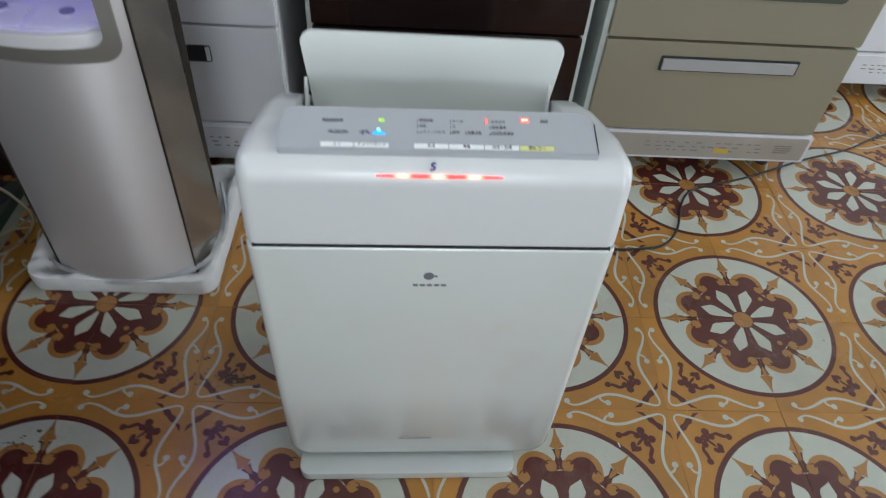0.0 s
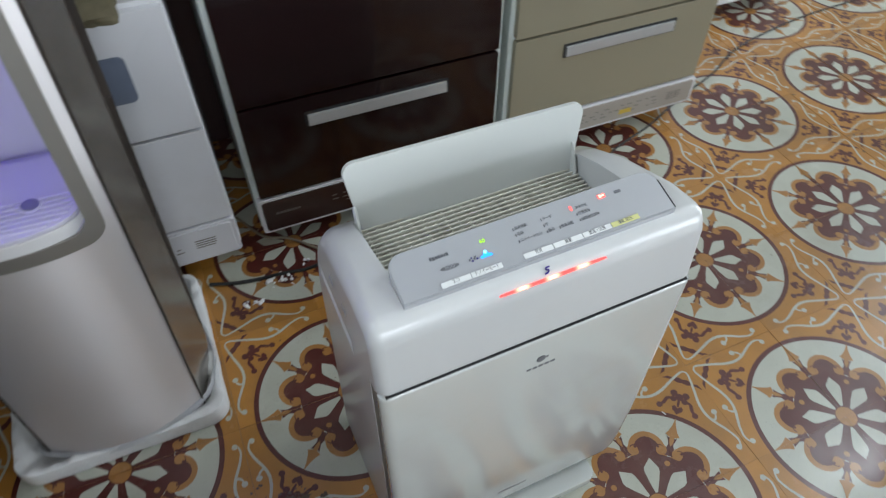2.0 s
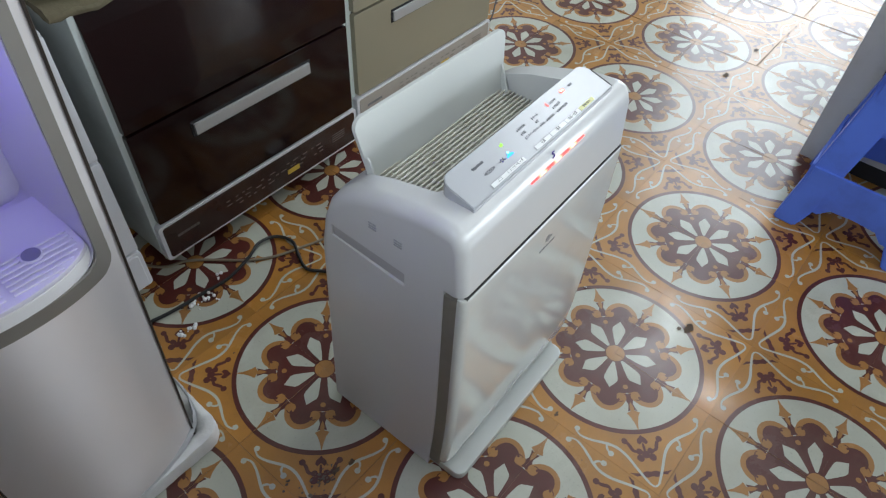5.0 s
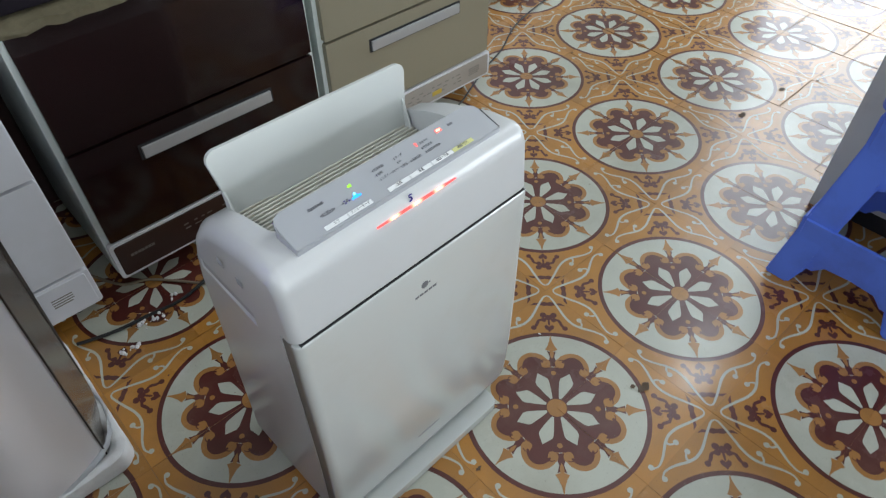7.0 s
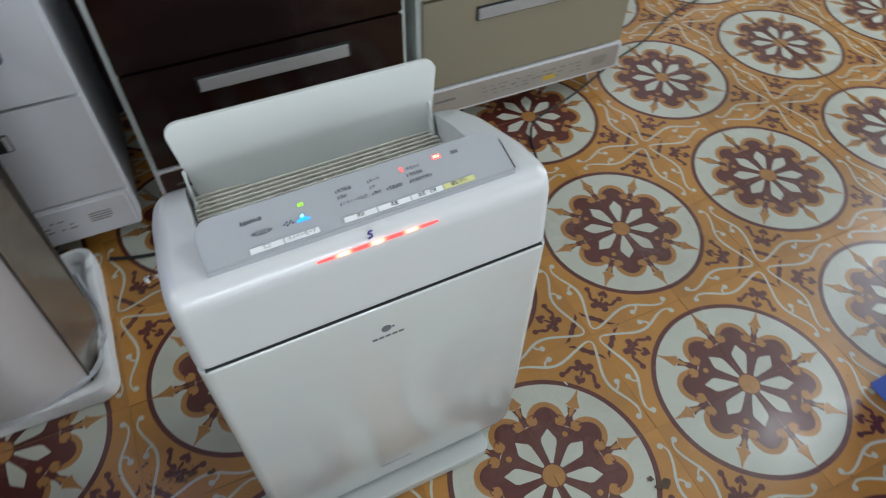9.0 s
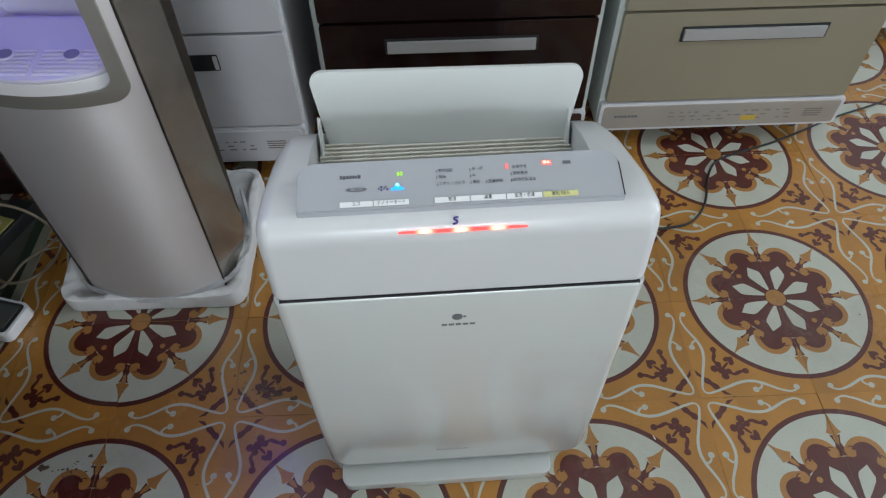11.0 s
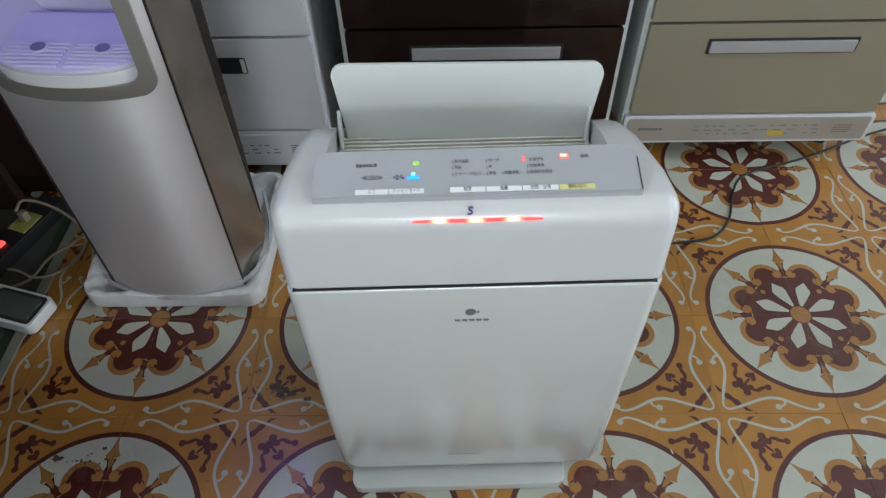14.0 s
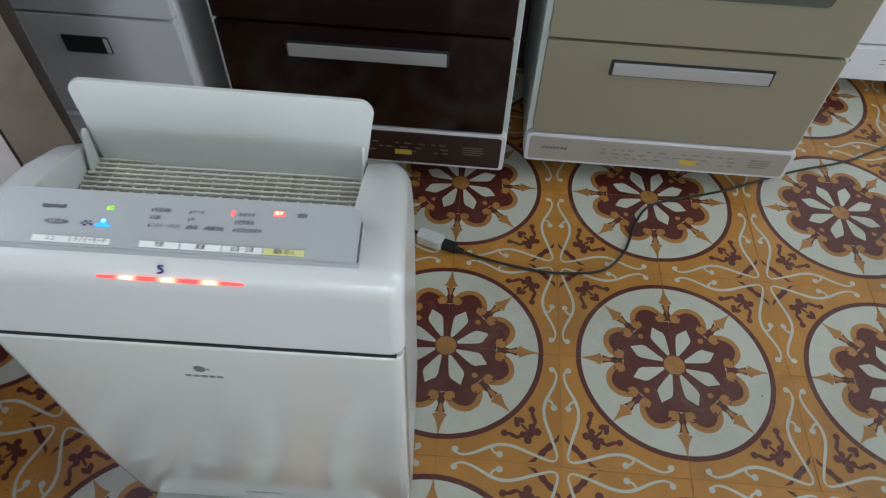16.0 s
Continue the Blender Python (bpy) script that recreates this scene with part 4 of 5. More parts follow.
def foam_tray():
    """The packing tray with its raised and dented rim, and the torn film of the bag that lined it."""
    t = thing("foam_tray", "dented white packing foam tray under the water dispenser", "foam tray", at=(-1.176, 0.186, 0))
    here = Matrix.Translation((1.176, -0.186, 0))
    b = bmesh.new()
    x0, x1, y0, y1 = -1.346, -1.006, 0.026, 0.345
    loop = dense(rounded(x0, x1, y0, y1, 0.030, 5), 0.006)
    cx, cy = (x0 + x1) / 2, (y0 + y1) / 2
    levels = ((0.003, 0.0), (0.0, 0.12), (-0.001, 0.5), (0.0, 0.96), (0.0014, 1.0), (0.008, 1.01), (0.0155, 1.0), (0.0185, 0.94), (0.029, 0.82), (0.032, 0.62), (0.046, 0.55))
    rings = []
    for inset, up in levels:
        ring = []
        for x, y in loop:
            dx, dy = cx - x, cy - y
            d = math.hypot(dx, dy)
            back = max(0.0, (y - y0) / (y1 - y0))
            high = 0.036 + 0.018 * back ** 1.3 + 0.008 * max(0.0, (abs(x - cx) - 0.10) / 0.07) + 0.012 * max(0.0, noise.noise((x * 14, y * 14, 3.0)))
            # the side walls lean in and out where the bag was pressed down
            deep = inset * (1.0 + 0.5 * noise.noise((x * 18, y * 18, 7.0))) if inset > 0.01 else inset
            wob = 0.0018 * noise.noise((x * 25, y * 25, up * 3)) + 0.0008 * noise.noise((x * 90, y * 90, up * 9))
            z = high * up + (0.005 * noise.noise((x * 40, y * 40, 9.0)) + 0.001 * noise.noise((x * 120, y * 120, 2.0)) if 0.5 < up else 0)
            ring.append(b.verts.new((x + dx / d * (deep + wob), y + dy / d * (deep + wob), max(0.0, z))))
        rings.append(ring)
    n = len(loop)
    for a, c in zip(rings, rings[1:]):
        for k in range(n):
            b.faces.new((a[k], a[(k + 1) % n], c[(k + 1) % n], c[k]))
    b.faces.new(rings[-1])
    b.faces.new(rings[0][::-1])
    for v in b.verts:
        if math.hypot(v.co.x - cx, v.co.y - cy) < 0.13:
            v.co.z = min(v.co.z, 0.0295)
    b.transform(here)
    part("tray", b, FOAM, t, angle=50)
    # bag film gathered round the foot of the dispenser: along the front, and in a bow behind its flank
    for name, path in (("bag_film", [(-1.298, 0.150, 0.066), (-1.303, 0.100, 0.060), (-1.300, 0.064, 0.050), (-1.270, 0.047, 0.045), (-1.225, 0.034, 0.039), (-1.170, 0.028, 0.037), (-1.110, 0.034, 0.041), (-1.060, 0.050, 0.047), (-1.036, 0.064, 0.050)]),
                       ("bag_film", [(-1.036, 0.064, 0.048), (-1.020, 0.090, 0.052), (-1.010, 0.130, 0.055), (-1.012, 0.180, 0.060), (-1.024, 0.225, 0.068), (-1.036, 0.262, 0.082)])):
        film = bmesh.new()
        line = curve_points(path, 10)
        strips = []
        for i, p in enumerate(line):
            away = (Vector((p.x, p.y, 0)) - Vector((cx, cy, 0))).normalized()
            flutter = 0.004 * noise.noise((p.x * 60, p.y * 60, 1.0))
            strips.append([film.verts.new(p + away * q + Vector((0, 0, w))) for q, w in ((-0.003, -0.010), (0.0004, 0.0005 + 0.4 * flutter), (0.0024 + 0.3 * flutter, 0.0), (0.005, -0.009))])
        for a, c in zip(strips, strips[1:]):
            for k in range(3):
                film.faces.new((a[k], a[k + 1], c[k + 1], c[k]))
        bmesh.ops.solidify(film, geom=film.faces[:], thickness=0.0006)
        film.transform(here)
        part(name, film, FILM, t, "thin crumpled white bag film", angle=60)
    return t


foam_tray()


# ---- dark cabinet beside the dispenser ----
def dark_cabinet():
    t = thing("wooden_cabinet", "dark stained wooden cabinet beside the water dispenser", "cabinet", at=(-1.60, 0.62, 0))
    part("plinth", block(-0.135, 0.135, -0.27, 0.27, 0.0, 0.06), DARK_WOOD, t)
    part("carcass", block(-0.145, 0.145, -0.282, 0.28, 0.06, 0.95, 0.004, 2), DARK_WOOD, t)
    part("door", block(-0.142, 0.142, -0.302, -0.283, 0.075, 0.94, 0.003, 2), DARK_WOOD, t)
    part("top", block(-0.147, 0.147, -0.31, 0.29, 0.95, 0.975, 0.004, 2), DARK_WOOD, t)
    return t


dark_cabinet()


def shade_desk():
    """An unseen desk added along the wall, to darken the floor and socket strip below it."""
    t = thing("desk", "unseen dark wooden desk added along the wall to shade the floor", "desk", at=(-1.56, -0.30, 0))
    part("tabletop", prism([(-0.185, -0.62), (0.27, -0.62), (0.27, 0.27), (0.20, 0.30), (0.20, 0.628), (-0.185, 0.628)], "z", 0.90, 0.93, 0.004, 2), DARK_WOOD, t)
    part("back_panel", block(-0.185, -0.165, -0.60, 0.62, 0.0, 0.899), DARK_WOOD, t, smooth=False)
    part("side_panel", block(-0.164, 0.25, -0.60, -0.575, 0.0, 0.899, 0.003, 2), DARK_WOOD, t)
    part("side_panel", block(-0.164, -0.02, 0.592, 0.615, 0.0, 0.899, 0.003, 2), DARK_WOOD, t)
    part("rail", block(-0.164, -0.145, -0.574, 0.591, 0.78, 0.899, 0.003, 2), DARK_WOOD, t)
    return t


# added out of view as a light blocker over the left floor
shade_desk()


def sideboard():
    """The long dark furniture behind the row of dishwashers."""
    t = thing("sideboard", "long dark wooden sideboard standing behind the dishwashers", "sideboard", at=(-0.60, 1.01, 0))
    part("carcass", block(-0.845, 0.845, -0.20, 0.22, 0.0, 1.05, 0.004, 2), DARK_WOOD, t)
    for k in range(4):
        part("door", block(-0.84 + 0.422 * k, -0.424 + 0.422 * k, -0.219, -0.2015, 0.06, 1.03, 0.003, 2), DARK_WOOD, t)
    part("top", block(-0.86, 0.86, -0.235, 0.225, 1.051, 1.08, 0.004, 2), DARK_WOOD, t)
    return t


sideboard()


# ---- carton lying on the dishwashers ----
def carton(x0, x1, y0, y1, label):
    b = block(x0, x1, y0, y1, 0.599, 0.613)
    bmesh.ops.subdivide_edges(b, edges=b.edges[:], cuts=30, use_grid_fill=True)
    for v in b.verts:
        v.co += 0.004 * Vector(noise.noise_vector(v.co * 30)) + 0.003 * Vector(noise.noise_vector(v.co * 90))
        v.co.z = max(v.co.z, 0.5985) - 0.010 * max(0.0, 1 - (v.co.y - y0) / 0.024)
    return tagged(finish("carton_sheet", b, CARTON), label, "carton")


carton(-0.885, -0.42, 0.385, 0.70, "frayed brown carton sheet on top of the brown dishwasher")

carton(-1.065, -0.965, 0.345, 0.52, "torn brown carton piece on top of the white dishwasher")


def dark_box():
    t = thing("storage_box", "dark purple-black box lying on the frayed carton sheet", "box", at=(-0.65, 0.54, 0.6155))
    part("body", block(-0.215, 0.215, -0.138, 0.15, 0.0, 0.15, 0.006, 2), DARK_BOX, t)
    part("lid", block(-0.219, 0.219, -0.142, 0.154, 0.15, 0.172, 0.005, 2), DARK_BOX, t)
    return t


dark_box()

# ---- the blue stool and the grey table behind it ----
def blue_stool():
    t = thing("plastic_stool", "blue moulded plastic stool with four splayed legs, on tiles", "stool", at=(0.339, -0.636, 0))
    half, top, lean = 0.149, 0.42, 0.058
    for sx in (-1, 1):
        for sy in (-1, 1):
            leg = bmesh.new()
            rings = []
            for z, s, w in ((0.0, 0.0, 0.050), (0.014, 0.03, 0.054), (0.05, 0.12, 0.062), (0.17, 0.40, 0.064), (0.28, 0.67, 0.066), (top, 1.0, 0.072)):
                ox, oy = sx * (half - lean * s), sy * (half - lean * s)
                rings.append([leg.verts.new((ox + a, oy + c, z)) for a, c in ((0, 0), (-sx * w, 0), (-sx * w, -sy * 0.012), (-sx * 0.012, -sy * 0.012), (-sx * 0.012, -sy * w), (0, -sy * w))])
            for a, c in zip(rings, rings[1:]):
                for k in range(6):
                    leg.faces.new((a[k], a[(k + 1) % 6], c[(k + 1) % 6], c[k]))
            leg.faces.new(rings[0])
            leg.faces.new(rings[-1])
            bmesh.ops.recalc_face_normals(leg, faces=leg.faces[:])
            bmesh.ops.bevel(leg, geom=leg.edges[:], offset=0.004, segments=2, affect="EDGES")
            part("leg", leg, BLUE_PLASTIC, t)
    for z0, z1, s in ((0.058, 0.160, 0.26), (0.275, 0.40, 0.78)):
        reach = half - lean * s - 0.010
        arch = [(-reach, z0 - 0.012), (-reach + 0.055, z0 - 0.010), (-reach + 0.075, z0 + 0.012), (0, z0 + 0.016), (reach - 0.075, z0 + 0.012), (reach - 0.055, z0 - 0.010), (reach, z0 - 0.012), (reach, z1), (-reach, z1)]
        for ax in "xy":
            for d in (-1, 1):
                at = d * (half - lean * s - 0.0055)
                part("rail", prism(arch, "y" if ax == "x" else "x", at - 0.0045, at + 0.0045, 0.002, 2), BLUE_PLASTIC, t)
    part("seat", prism(rounded(-0.112, 0.112, -0.112, 0.112, 0.03, 5), "z", top - 0.004, top + 0.020, 0.006, 3), BLUE_PLASTIC, t)
    return t


blue_stool()


def grey_cabinet():
    """A grey framed cabinet whose corner post and bottom rail stand behind the stool."""
    t = thing("cabinet", "light grey framed cabinet with dark panels behind the blue stool", "cabinet", at=(0.76, -0.78, 0))
    for x in (-0.29, 0.255):
        for y in (0.255, -0.33):
            part("post", block(x, x + 0.035, y, y + 0.075, 0.0, 0.95, 0.003, 2), GREY_PAINT, t)
    for y0, y1, x0, x1 in ((-0.255, 0.255, -0.285, -0.262), (-0.255, 0.255, 0.262, 0.285)):
        part("rail", block(x0, x1, y0, y1, 0.048, 0.092, 0.003, 2), GREY_PAINT, t)
        part("panel", block(x0 + 0.006, x1 - 0.006, y0, y1, 0.092, 0.90), DARK, t, "dark side panel", smooth=False)
        part("kick", block(x0 + 0.008, x1 - 0.008, y0, y1, 0.0, 0.048), DARK, t, smooth=False)
    for y0, y1 in ((0.290, 0.312), (-0.312, -0.290)):
        part("rail", block(-0.255, 0.255, y0, y1, 0.048, 0.092, 0.003, 2), GREY_PAINT, t)
        part("panel", block(-0.255, 0.255, y0 + 0.006, y1 - 0.006, 0.092, 0.90), GREY_PAINT, t, smooth=False)
        part("kick", block(-0.255, 0.255, y0 + 0.008, y1 - 0.008, 0.0, 0.048), DARK, t, smooth=False)
    part("top", block(-0.31, 0.31, -0.35, 0.35, 0.95, 0.975, 0.004, 2), GREY_PAINT, t)
    return t


grey_cabinet()


# ---- power meter, socket strip and leads beside the dispenser ----
def power_meter():
    t = thing("power_meter", "white handheld power meter with dark display, lying on floor", "meter", at=(-1.486, 0.017, 0.0035), turn=-16)
    part("case", prism(rounded(-0.092, 0.078, -0.037, 0.037, 0.014, 5), "z", 0.0, 0.026, 0.006, 3), METER_WHITE, t)
    bezel = part("display", prism(rounded(-0.036, 0.072, -0.0310, 0.0310, 0.008, 3), "z", 0.0255, 0.0275, 0.0008, 1), DARK, t, "black display bezel")
    part("screen", prism(rounded(-0.029, 0.064, -0.0250, 0.0250, 0.004, 3), "z", 0.0270, 0.0279, 0.0003, 1), LCD, bezel, "grey-green blank display")
    for k in range(4):
        for j in range(2):
            part("key", prism(rounded(-0.070 + j * 0.0145, -0.060 + j * 0.0145, -0.028 + k * 0.0155, -0.018 + k * 0.0155, 0.002, 2), "z", 0.0255, 0.0280, 0.0006, 1), LCD_GREY, t)
    return t


power_meter()


def socket_strip():
    t = thing("socket_strip", "black socket strip with lit red switch and plug", "power strip", at=(-1.541, 0.205, 0), turn=70)
    part("housing", block(-0.10, 0.10, -0.028, 0.028, 0.0, 0.034, 0.005, 2), BLACK_RUBBER, t)
    part("switch", block(-0.055, -0.040, -0.006, 0.006, 0.0335, 0.040, 0.002, 2), RED_GLOW, t, "lit red rocker switch")
    part("socket", block(-0.008, 0.045, -0.022, 0.022, 0.0335, 0.0365, 0.001, 1), PLUG_YELLOW, t, "yellowed socket face")
    part("plug", block(0.016, 0.032, -0.009, 0.009, 0.036, 0.060, 0.004, 2), TAN_CABLE, t, "dusty plug")
    return t


socket_strip()


def lead(name, points, radius, mat, label):
    return tagged(finish(name, tube(points, radius), mat), label, "cable")


lead("mains_lead", [(x, y, 0.0045) for x, y in ((-0.40, 0.215), (-0.327, 0.193), (-0.229, 0.177), (-0.164, 0.180), (-0.109, 0.194), (-0.066, 0.244), (-0.037, 0.321), (-0.003, 0.371),
     (0.06, 0.399), (0.16, 0.433), (0.322, 0.507), (0.459, 0.558), (0.62, 0.64), (0.90, 0.70), (1.3, 0.74), (1.8, 0.9))], 0.0026, BLACK_RUBBER, "thin black mains lead curving over the tiles")
lead("purifier_lead", [(x, y, z) for x, y, z in ((-0.99, 0.345, 0.004), (-0.942, 0.329, 0.004), (-0.896, 0.32, 0.004), (-0.848, 0.316, 0.004), (-0.786, 0.308, 0.004), (-0.723, 0.317, 0.010),
     (-0.681, 0.332, 0.013), (-0.64, 0.326, 0.006), (-0.624, 0.29, 0.004), (-0.642, 0.249, 0.004), (-0.656, 0.206, 0.004), (-0.63, 0.16, 0.004), (-0.60, 0.06, 0.006), (-0.60, -0.03, 0.02), (-0.60, -0.058, 0.04))], 0.0036, BLACK_RUBBER, "black lead running from the purifier to the dispenser")
lead("tan_lead", [(x, y, 0.0032) for x, y in ((-0.90, 0.52), (-0.857, 0.438), (-0.808, 0.411), (-0.761, 0.361), (-0.723, 0.317), (-0.675, 0.283), (-0.618, 0.260), (-0.568, 0.244), (-0.50, 0.235), (-0.46, 0.232))], 0.003, TAN_CABLE, "dusty tan lead lying on the tiles")
lead("tan_lead", [(-1.538, 0.222, 0.068), (-1.52, 0.235, 0.085), (-1.48, 0.235, 0.075), (-1.44, 0.225, 0.05), (-1.405, 0.20, 0.02), (-1.41, 0.15, 0.004), (-1.44, 0.11, 0.004), (-1.48, 0.10, 0.004), (-1.53, 0.12, 0.004), (-1.60, 0.12, 0.004)], 0.003, TAN_CABLE, "dusty tan lead looped beside the socket strip")
lead("tan_lead", [(-1.40, 0.28, 0.004), (-1.43, 0.20, 0.004), (-1.47, 0.15, 0.004), (-1.49, 0.09, 0.004), (-1.56, 0.06, 0.004)], 0.0028, TAN_CABLE, "thin dusty lead on the floor by the meter")


def plug_adapter():
    t = thing("plug_adapter", "white plug in clear wrap joined to the black lead", "plug", at=(-0.445, 0.228, 0), turn=-18)
    part("body", prism(rounded(-0.030, 0.022, -0.013, 0.013, 0.005, 3), "z", 0.0, 0.022, 0.003, 2), GREY_PAINT, t)
    part("connector", block(0.022, 0.052, -0.009, 0.009, 0.001, 0.019, 0.003, 2), BLACK_RUBBER, t, "black moulded connector")
    part("strain_relief", block(0.052, 0.068, -0.005, 0.005, 0.003, 0.012, 0.002, 1), BLACK_RUBBER, t)
    return t


plug_adapter()

# crumbs of packing foam
crumbs = bmesh.new()
rng = random.Random(3)
for cx, cy, n in ((-0.853, 0.302, 16), (-0.915, 0.262, 12), (-0.80, 0.33, 4)):
    for _ in range(n):
        r = rng.uniform(0.0015, 0.0052)
        bmesh.ops.create_icosphere(crumbs, subdivisions=1, radius=r, matrix=Matrix.Translation((cx + rng.gauss(0, 0.013), cy + rng.gauss(0, 0.009), r * 0.8)) @ pose(0, 0, 0, rng.uniform(0, 90), rng.uniform(0, 90)))
bmesh.ops.create_icosphere(crumbs, subdivisions=1, radius=0.005, matrix=Matrix.LocRotScale((-0.297, -0.267, 0.0015), Euler((0, 0, 1.9)), (1.0, 0.22, 0.2)))
tagged(finish("foam_crumbs", crumbs, FOAM, smooth=False), "loose white foam crumbs scattered on the tiles", "debris", kind="stuff")


# dark grit and chips, thickest along the worn joints
grit = bmesh.new()
STAINS = ((-1.238, -0.277, 24, 0.022, 0.012), (-0.952, -0.156, 45, 0.020, 0.010), (-1.017, -0.126, 12, 0.030, 0.020))
rng = random.Random(19)
for k in range(150):
    if k < 80:
        along, line = rng.uniform(-0.5, 0.6), 0.2 * rng.randint(3, 7)
        x, y = (line + rng.gauss(0, 0.004), along) if k % 2 else (rng.uniform(0.6, 1.5), 0.2 * rng.randint(-2, 2) + rng.gauss(0, 0.004))
    else:
        x, y = rng.uniform(-1.4, 0.9), rng.uniform(-0.85, 0.33)
    q = rng.uniform(0.0008, 0.0030) if k < 80 else rng.uniform(0.0005, 0.0016)
    bmesh.ops.create_icosphere(grit, subdivisions=1, radius=q, matrix=Matrix.LocRotScale((x, y, 0.0009), None, (rng.uniform(0.7, 2.2), rng.uniform(0.6, 1.4), 0.35)))
for cx, cy, n, sx, sy in STAINS:
    for _ in range(n):
        q = rng.uniform(0.0006, 0.0020)
        bmesh.ops.create_icosphere(grit, subdivisions=1, radius=q, matrix=Matrix.LocRotScale((cx + rng.gauss(0, sx), cy + rng.gauss(0, sy), 0.0008), None, (rng.uniform(0.7, 2.5), rng.uniform(0.6, 1.6), 0.25)))
tagged(finish("floor_grit", grit, GRIT, smooth=False), "dark grit and tile chips scattered over the floor", "debris", kind="stuff")


# ---- floor tiles: a quarter medallion and a corner scroll on each ----
def tile_mesh():
    b = bmesh.new()
    g, S = 0.00012, 0.2

    def flat(points, z, mat):
        pts = []
        for x, y in points:
            q = (min(max(x, g), S - g), min(max(y, g), S - g))
            if not pts or math.dist(q, pts[-1]) > 1e-5:
                pts.append(q)
        if math.dist(pts[0], pts[-1]) < 1e-5:
            pts.pop()
        if len(pts) < 3:
            return
        area = sum(p[0] * q[1] - q[0] * p[1] for p, q in zip(pts, pts[1:] + pts[:1]))
        if area < 0:
            pts = pts[::-1]
        f = b.faces.new([b.verts.new((x, y, z)) for x, y in pts])
        f.material_index = mat

    def both(points, z, mat):
        flat(points, z, mat)
        flat([(y, x) for x, y in points], z, mat)

    def sector(r, n=26):
        return [(0, 0)] + [(r * math.cos(math.pi / 2 * k / n), r * math.sin(math.pi / 2 * k / n)) for k in range(n + 1)]

    def polar(r, a, w=0.0):
        c, s = math.cos(radians(a)), math.sin(radians(a))
        return r * c - w * s, r * s + w * c

    def oval(r, a, ra, rb, n=24):
        return [polar(r + ra * math.cos(2 * math.pi * k / n), a, rb * math.sin(2 * math.pi * k / n)) for k in range(n)]

    def stroke(points, width, z, mat, steps=6):
        pts = [p.to_2d() for p in curve_points([(x, y, 0) for x, y in points], steps)]
        left, right = [], []
        for i, p in enumerate(pts):
            d = (pts[min(i + 1, len(pts) - 1)] - pts[max(i - 1, 0)]).normalized()
            m = Vector((-d.y, d.x))
            k = i / (len(pts) - 1)
            w = width * (0.55 + 0.45 * math.sin(math.pi * k))
            left.append(p + m * w)
            right.append(p - m * w)
        for i in range(len(pts) - 1):
            flat([left[i], left[i + 1], right[i + 1], right[i]], z, mat)

    # body of the tile with eased edges
    e = 0.00025
    rings = [[b.verts.new((x, y, z)) for x, y in ((g + i, g + i), (S - g - i, g + i), (S - g - i, S - g - i), (g + i, S - g - i))] for z, i in ((-0.004, 0), (-e, 0), (0.0, e))]
    for a, c in zip(rings, rings[1:]):
        for k in range(4):
            b.faces.new((a[k], a[(k + 1) % 4], c[(k + 1) % 4], c[k]))
    b.faces.new(rings[-1])
    OC, MA, CR, CA = 0, 1, 2, 3
    dz = 0.00008
    flat(sector(0.1715), 1 * dz, MA)
    flat(sector(0.1626), 2 * dz, CR)
    for a in (22.5, 67.5):
        flat(oval(0.0935, a, 0.0355, 0.0330), (3 + a / 200) * dz, CA)
    flat(sector(0.0885), 4 * dz, MA)
    for a in (22.5, 67.5):
        flat(oval(0.0862, a, 0.0332, 0.0252), 5 * dz, MA)
    # spear points on the axes and the diagonal, each on a dark neck
    spear = ((0.1075, 0.0), (0.113, 0.0026), (0.120, 0.0040), (0.1255, 0.0034), (0.1295, 0.0125), (0.1375, 0.0075), (0.150, 0.0030), (0.1642, 0.0004))
    for a in (0, 45, 90):
        neck = ((0.090, 0.0085), (0.104, 0.0068), (0.112, 0.0042), (0.1215, 0.0070), (0.1258, 0.0088), (0.1240, 0.0))
        flat([polar(r, a, w) for r, w in neck] + [polar(r, a, -w) for r, w in neck[::-1]], 6 * dz, MA)
        flat([polar(r, a, w) for r, w in spear] + [polar(r, a, -w) for r, w in spear[::-1]], 7 * dz, CA)
    # curled ends of the lobes
    for a in (22.5, 67.5):
        for s in (-1, 1):
            stroke([polar(0.1010, a, s * 0.0312), polar(0.0930, a, s * 0.0305), polar(0.0885, a, s * 0.0250), polar(0.0905, a, s * 0.0185), polar(0.0965, a, s * 0.0178)], 0.0036, (8.6 + 0.1 * s + a / 400) * dz, CA, 4)
            flat([(x + 0.0104 * math.cos(k * math.pi / 7), y + 0.0104 * math.sin(k * math.pi / 7)) for x, y in [polar(0.0948, a, s * 0.0210)] for k in range(14)], (8.1 + 0.05 * s + a / 800) * dz, MA)
            flat([(x + 0.0070 * math.cos(k * math.pi / 7), y + 0.0070 * math.sin(k * math.pi / 7)) for x, y in [polar(0.0960, a, s * 0.0225)] for k in range(14)], (8.35 + 0.05 * s + a / 800) * dz, CA)
            flat([(x + 0.0024 * math.cos(k * math.pi / 4), y + 0.0024 * math.sin(k * math.pi / 4)) for x, y in [polar(0.1005, a, s * 0.0200)] for k in range(8)], 9 * dz, MA)
    flat(oval(0.0755, 45, 0.0050, 0.0050, 14), 8 * dz, CA)
    for a in (22.5, 67.5):
        petal = ((0.0205, 0.0022), (0.040, 0.0085), (0.056, 0.0128), (0.063, 0.0125), (0.0705, 0.0070), (0.0800, 0.0))
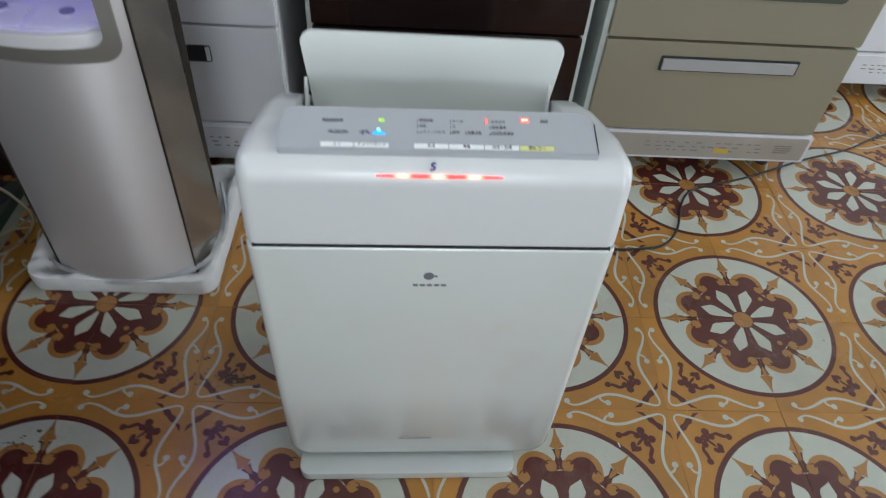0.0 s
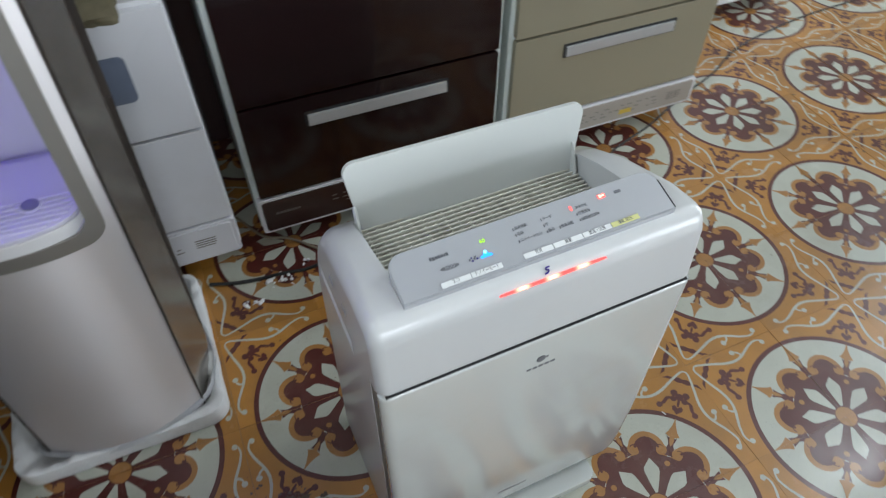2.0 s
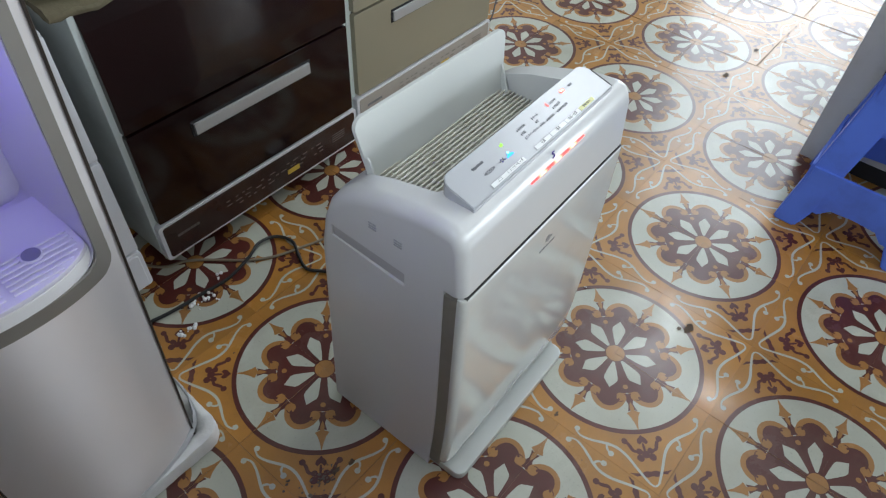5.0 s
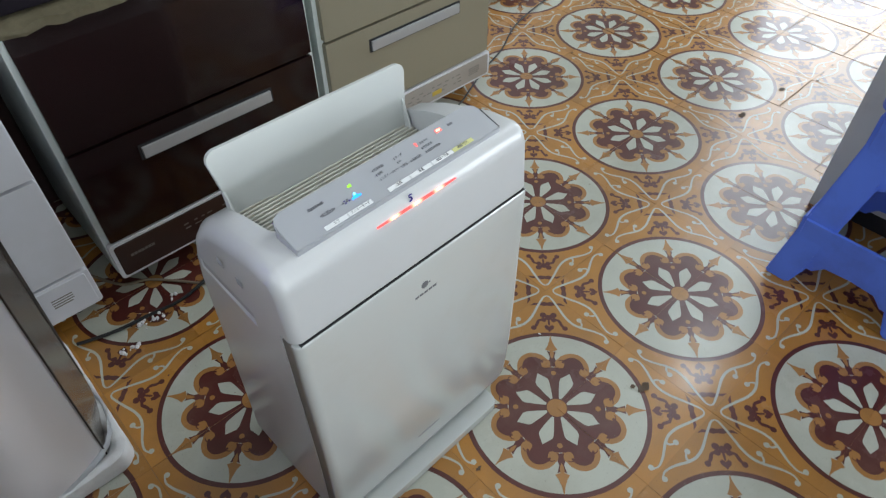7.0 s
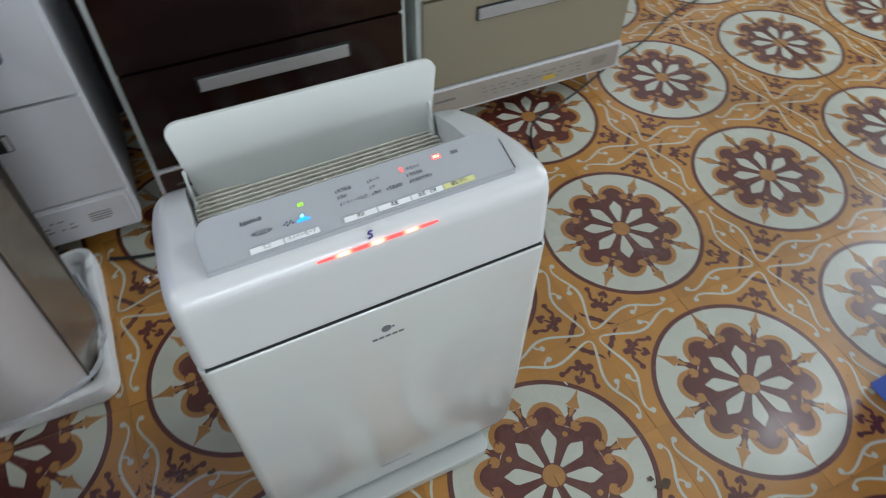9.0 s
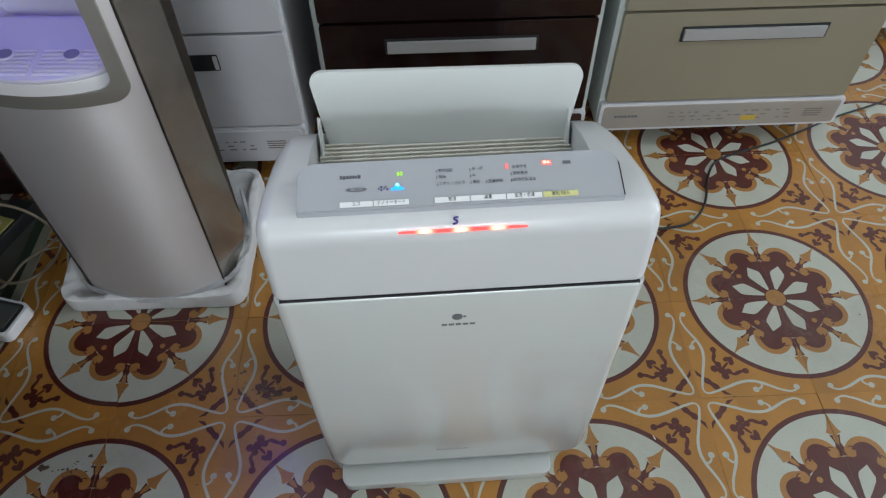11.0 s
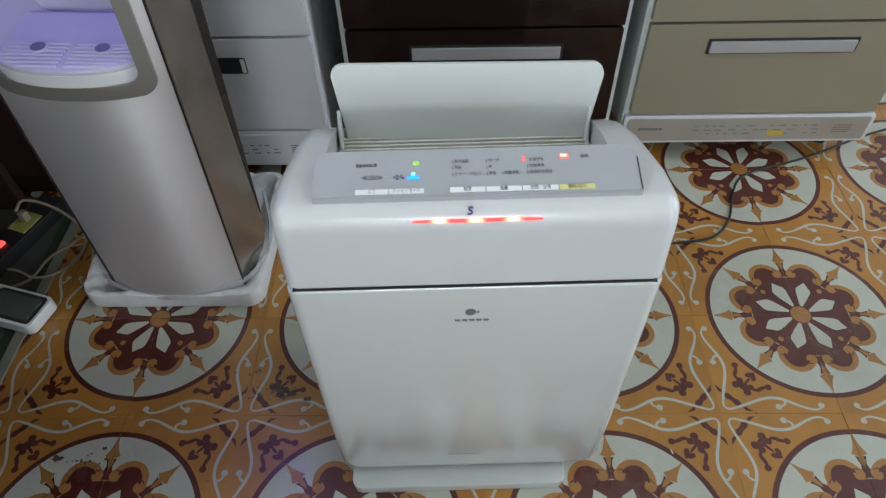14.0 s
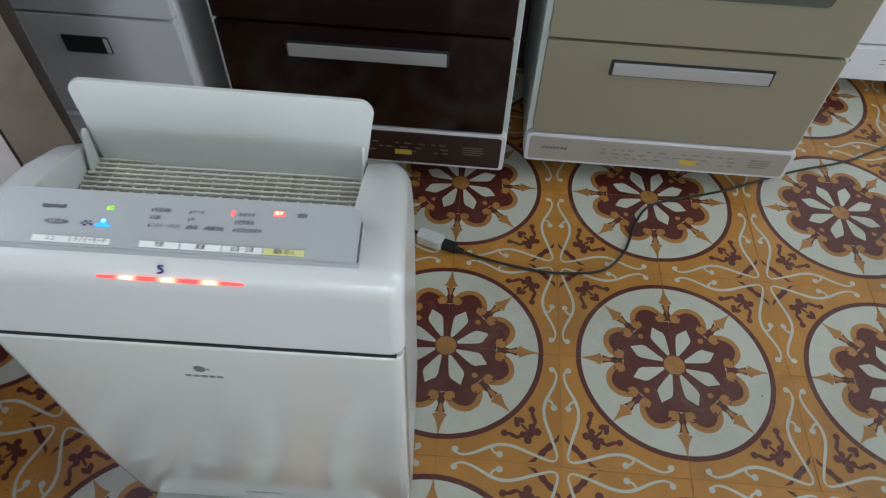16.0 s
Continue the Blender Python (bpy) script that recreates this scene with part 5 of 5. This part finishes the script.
        flat([polar(r, a, w) for r, w in petal] + [polar(r, a, -w) for r, w in petal[::-1]], 9 * dz, CR)
    flat(sector(0.0185, 10), 10 * dz, CA)
    # corner scroll and sprig; s runs from the corner along an edge, d away from it
    scroll = [(0.170, 0.0098), (0.158, 0.0065), (0.142, 0.0105), (0.128, 0.0170), (0.112, 0.0248), (0.095, 0.0287), (0.075, 0.0265), (0.050, 0.0180), (0.030, 0.0115), (0.0175, 0.0085), (0.0105, 0.0105)]
    arm = [(S - d, S - s) for s, d in scroll]
    for pts in (arm, [(y, x) for x, y in arm]):
        stroke(pts, 0.0026, 4 * dz, CR, 5)

    def spot(x, y, q, z, mat, n=12):
        flat([(x + q * math.cos(2 * math.pi * k / n), y + q * math.sin(2 * math.pi * k / n)) for k in range(n)], z, mat)

    for flip in (False, True):
        swap = (lambda x, y: (y, x)) if flip else (lambda x, y: (x, y))
        spot(*swap(S - 0.0142, S - 0.1705), 0.0052, 5 * dz, CR)
        spot(*swap(S - 0.0120, S - 0.0995), 0.0054, 5 * dz, CR)
        stroke([swap(S - 0.0265, S - 0.1060), swap(S - 0.0215, S - 0.1125), swap(S - 0.0150, S - 0.1085), swap(S - 0.0120, S - 0.1015)], 0.0020, 5 * dz, CR, 4)
    # leaf across the corner, sprig with a heart and two tendrils
    leaf = ((-0.0370, -0.004), (-0.0270, 0.0034), (-0.0175, 0.0020), (-0.0090, 0.0066), (0.0, 0.0046), (0.0090, 0.0066), (0.0175, 0.0020), (0.0270, 0.0034), (0.0370, -0.004))
    flat([polar(0.2450 + 1.0 * h, 45, w) for w, h in leaf] + [polar(0.2450 - 0.75 * h, 45, w) for w, h in leaf[::-1][1:-1]], 2 * dz, MA)
    for r, w, q in ((0.2100, 0.0, 0.0075), (0.2160, 0.0108, 0.0068), (0.2160, -0.0108, 0.0068), (0.2040, 0.0102, 0.0058), (0.2040, -0.0102, 0.0058)):
        spot(*polar(r, 45, w), q, (2 + 30 * q + 10 * w) * dz, MA)
    heart = ((0.1865, 0.0), (0.1915, 0.0058), (0.1875, 0.0100), (0.1815, 0.0085), (0.1765, 0.0030), (0.1730, 0.0))
    flat([polar(r, 45, w) for r, w in heart] + [polar(r, 45, -w) for r, w in heart[::-1]], 2.7 * dz, MA)
    stroke([polar(0.2050, 45), polar(0.1980, 45), polar(0.1890, 45)], 0.0024, 2.8 * dz, MA, 3)
    for s in (-1, 1):
        stroke([polar(0.2060, 45, s * 0.008), polar(0.2020, 45, s * 0.0200), polar(0.1950, 45, s * 0.0235), polar(0.1885, 45, s * 0.0265), polar(0.1840, 45, s * 0.0320)], 0.0033, (3 + 0.1 * s) * dz, MA, 4)
        spot(*polar(0.1828, 45, s * 0.0315), 0.0058, (3.3 + 0.1 * s) * dz, MA, 10)
    me = bpy.data.meshes.new("floor_tile")
    for v in b.verts:
        v.co.x -= S / 2
        v.co.y -= S / 2
    b.to_mesh(me)
    b.free()
    for m in (OCHRE, MAROON, CREAM, CARAMEL):
        me.materials.append(m)
    return me


TILE = tile_mesh()
rng = random.Random(11)
rest_v, rest_f, rest_m = [], [], []
tv = np.array([v.co[:] for v in TILE.vertices])
tf = [tuple(p.vertices) for p in TILE.polygons]
tm = [p.material_index for p in TILE.polygons]
count = 0
for i in range(-12, 13):
    for j in range(6, -39, -1):
        cx, cy = 0.2 * i + 0.1, 0.2 * j + 0.1
        if not (X0 < cx < X1 and Y0 < cy < Y1):
            continue
        turn = {(0, 0): 0, (1, 0): 90, (1, 1): 180, (0, 1): 270}[(i % 2, j % 2)]
        rough = cx > 0.65
        tip = 0.16 if rough else 0.10
        m = pose(cx + rng.gauss(0, 0.0003), cy + rng.gauss(0, 0.0003), rng.gauss(0, 0.00015) - 0.0004, rng.gauss(0, tip), rng.gauss(0, tip), turn + rng.gauss(0, 0.15))
        m = m @ Matrix.Diagonal((0.984, 0.984, 1, 1) if rough and rng.random() < 0.6 else (1, 1, 1, 1))
        if -1.8 < cx < 2.1 and -1.5 < cy < 1.2 and count < 300:
            ob = new("tile", TILE)
            ob.parent = floor
            ob.matrix_basis = m
            count += 1
        else:
            a = np.array(m)
            k = len(rest_v) * len(tv)
            rest_v.append(tv @ a[:3, :3].T + a[:3, 3])
            rest_f += [tuple(q + k for q in f) for f in tf]
            rest_m += tm
me = bpy.data.meshes.new("outer_tiles")
me.from_pydata(np.concatenate(rest_v).tolist(), [], rest_f)
for m in (OCHRE, MAROON, CREAM, CARAMEL):
    me.materials.append(m)
me.polygons.foreach_set("material_index", rest_m)
far_tiles = new("outer_tiles", me)
far_tiles.parent = floor
tagged(far_tiles, kind="stuff")

# worn spots where the tiles have chipped down to the cement
for cx, cy, size, aspect in ((-0.249, -0.483, 0.014, 0.6), (-0.262, -0.468, 0.006, 0.8), (-0.926, -0.161, 0.010, 0.5), (-0.896, -0.170, 0.007, 0.6), (-1.289, -0.275, 0.011, 0.5), (-0.588, -0.386, 0.006, 0.6), (0.689, -0.149, 0.016, 0.5), (0.886, -0.164, 0.012, 0.6)):
    spot_bm = bmesh.new()
    ring = [spot_bm.verts.new((cx + size * rng.uniform(0.55, 1.25) * math.cos(k * math.pi / 7), cy + size * aspect * rng.uniform(0.5, 1.3) * math.sin(k * math.pi / 7), 0.0013)) for k in range(14)]
    spot_bm.faces.new(ring)
    part("worn_spot", spot_bm, CHIPPED, floor, "chipped dark spot" if size > 0.015 else "", smooth=False)
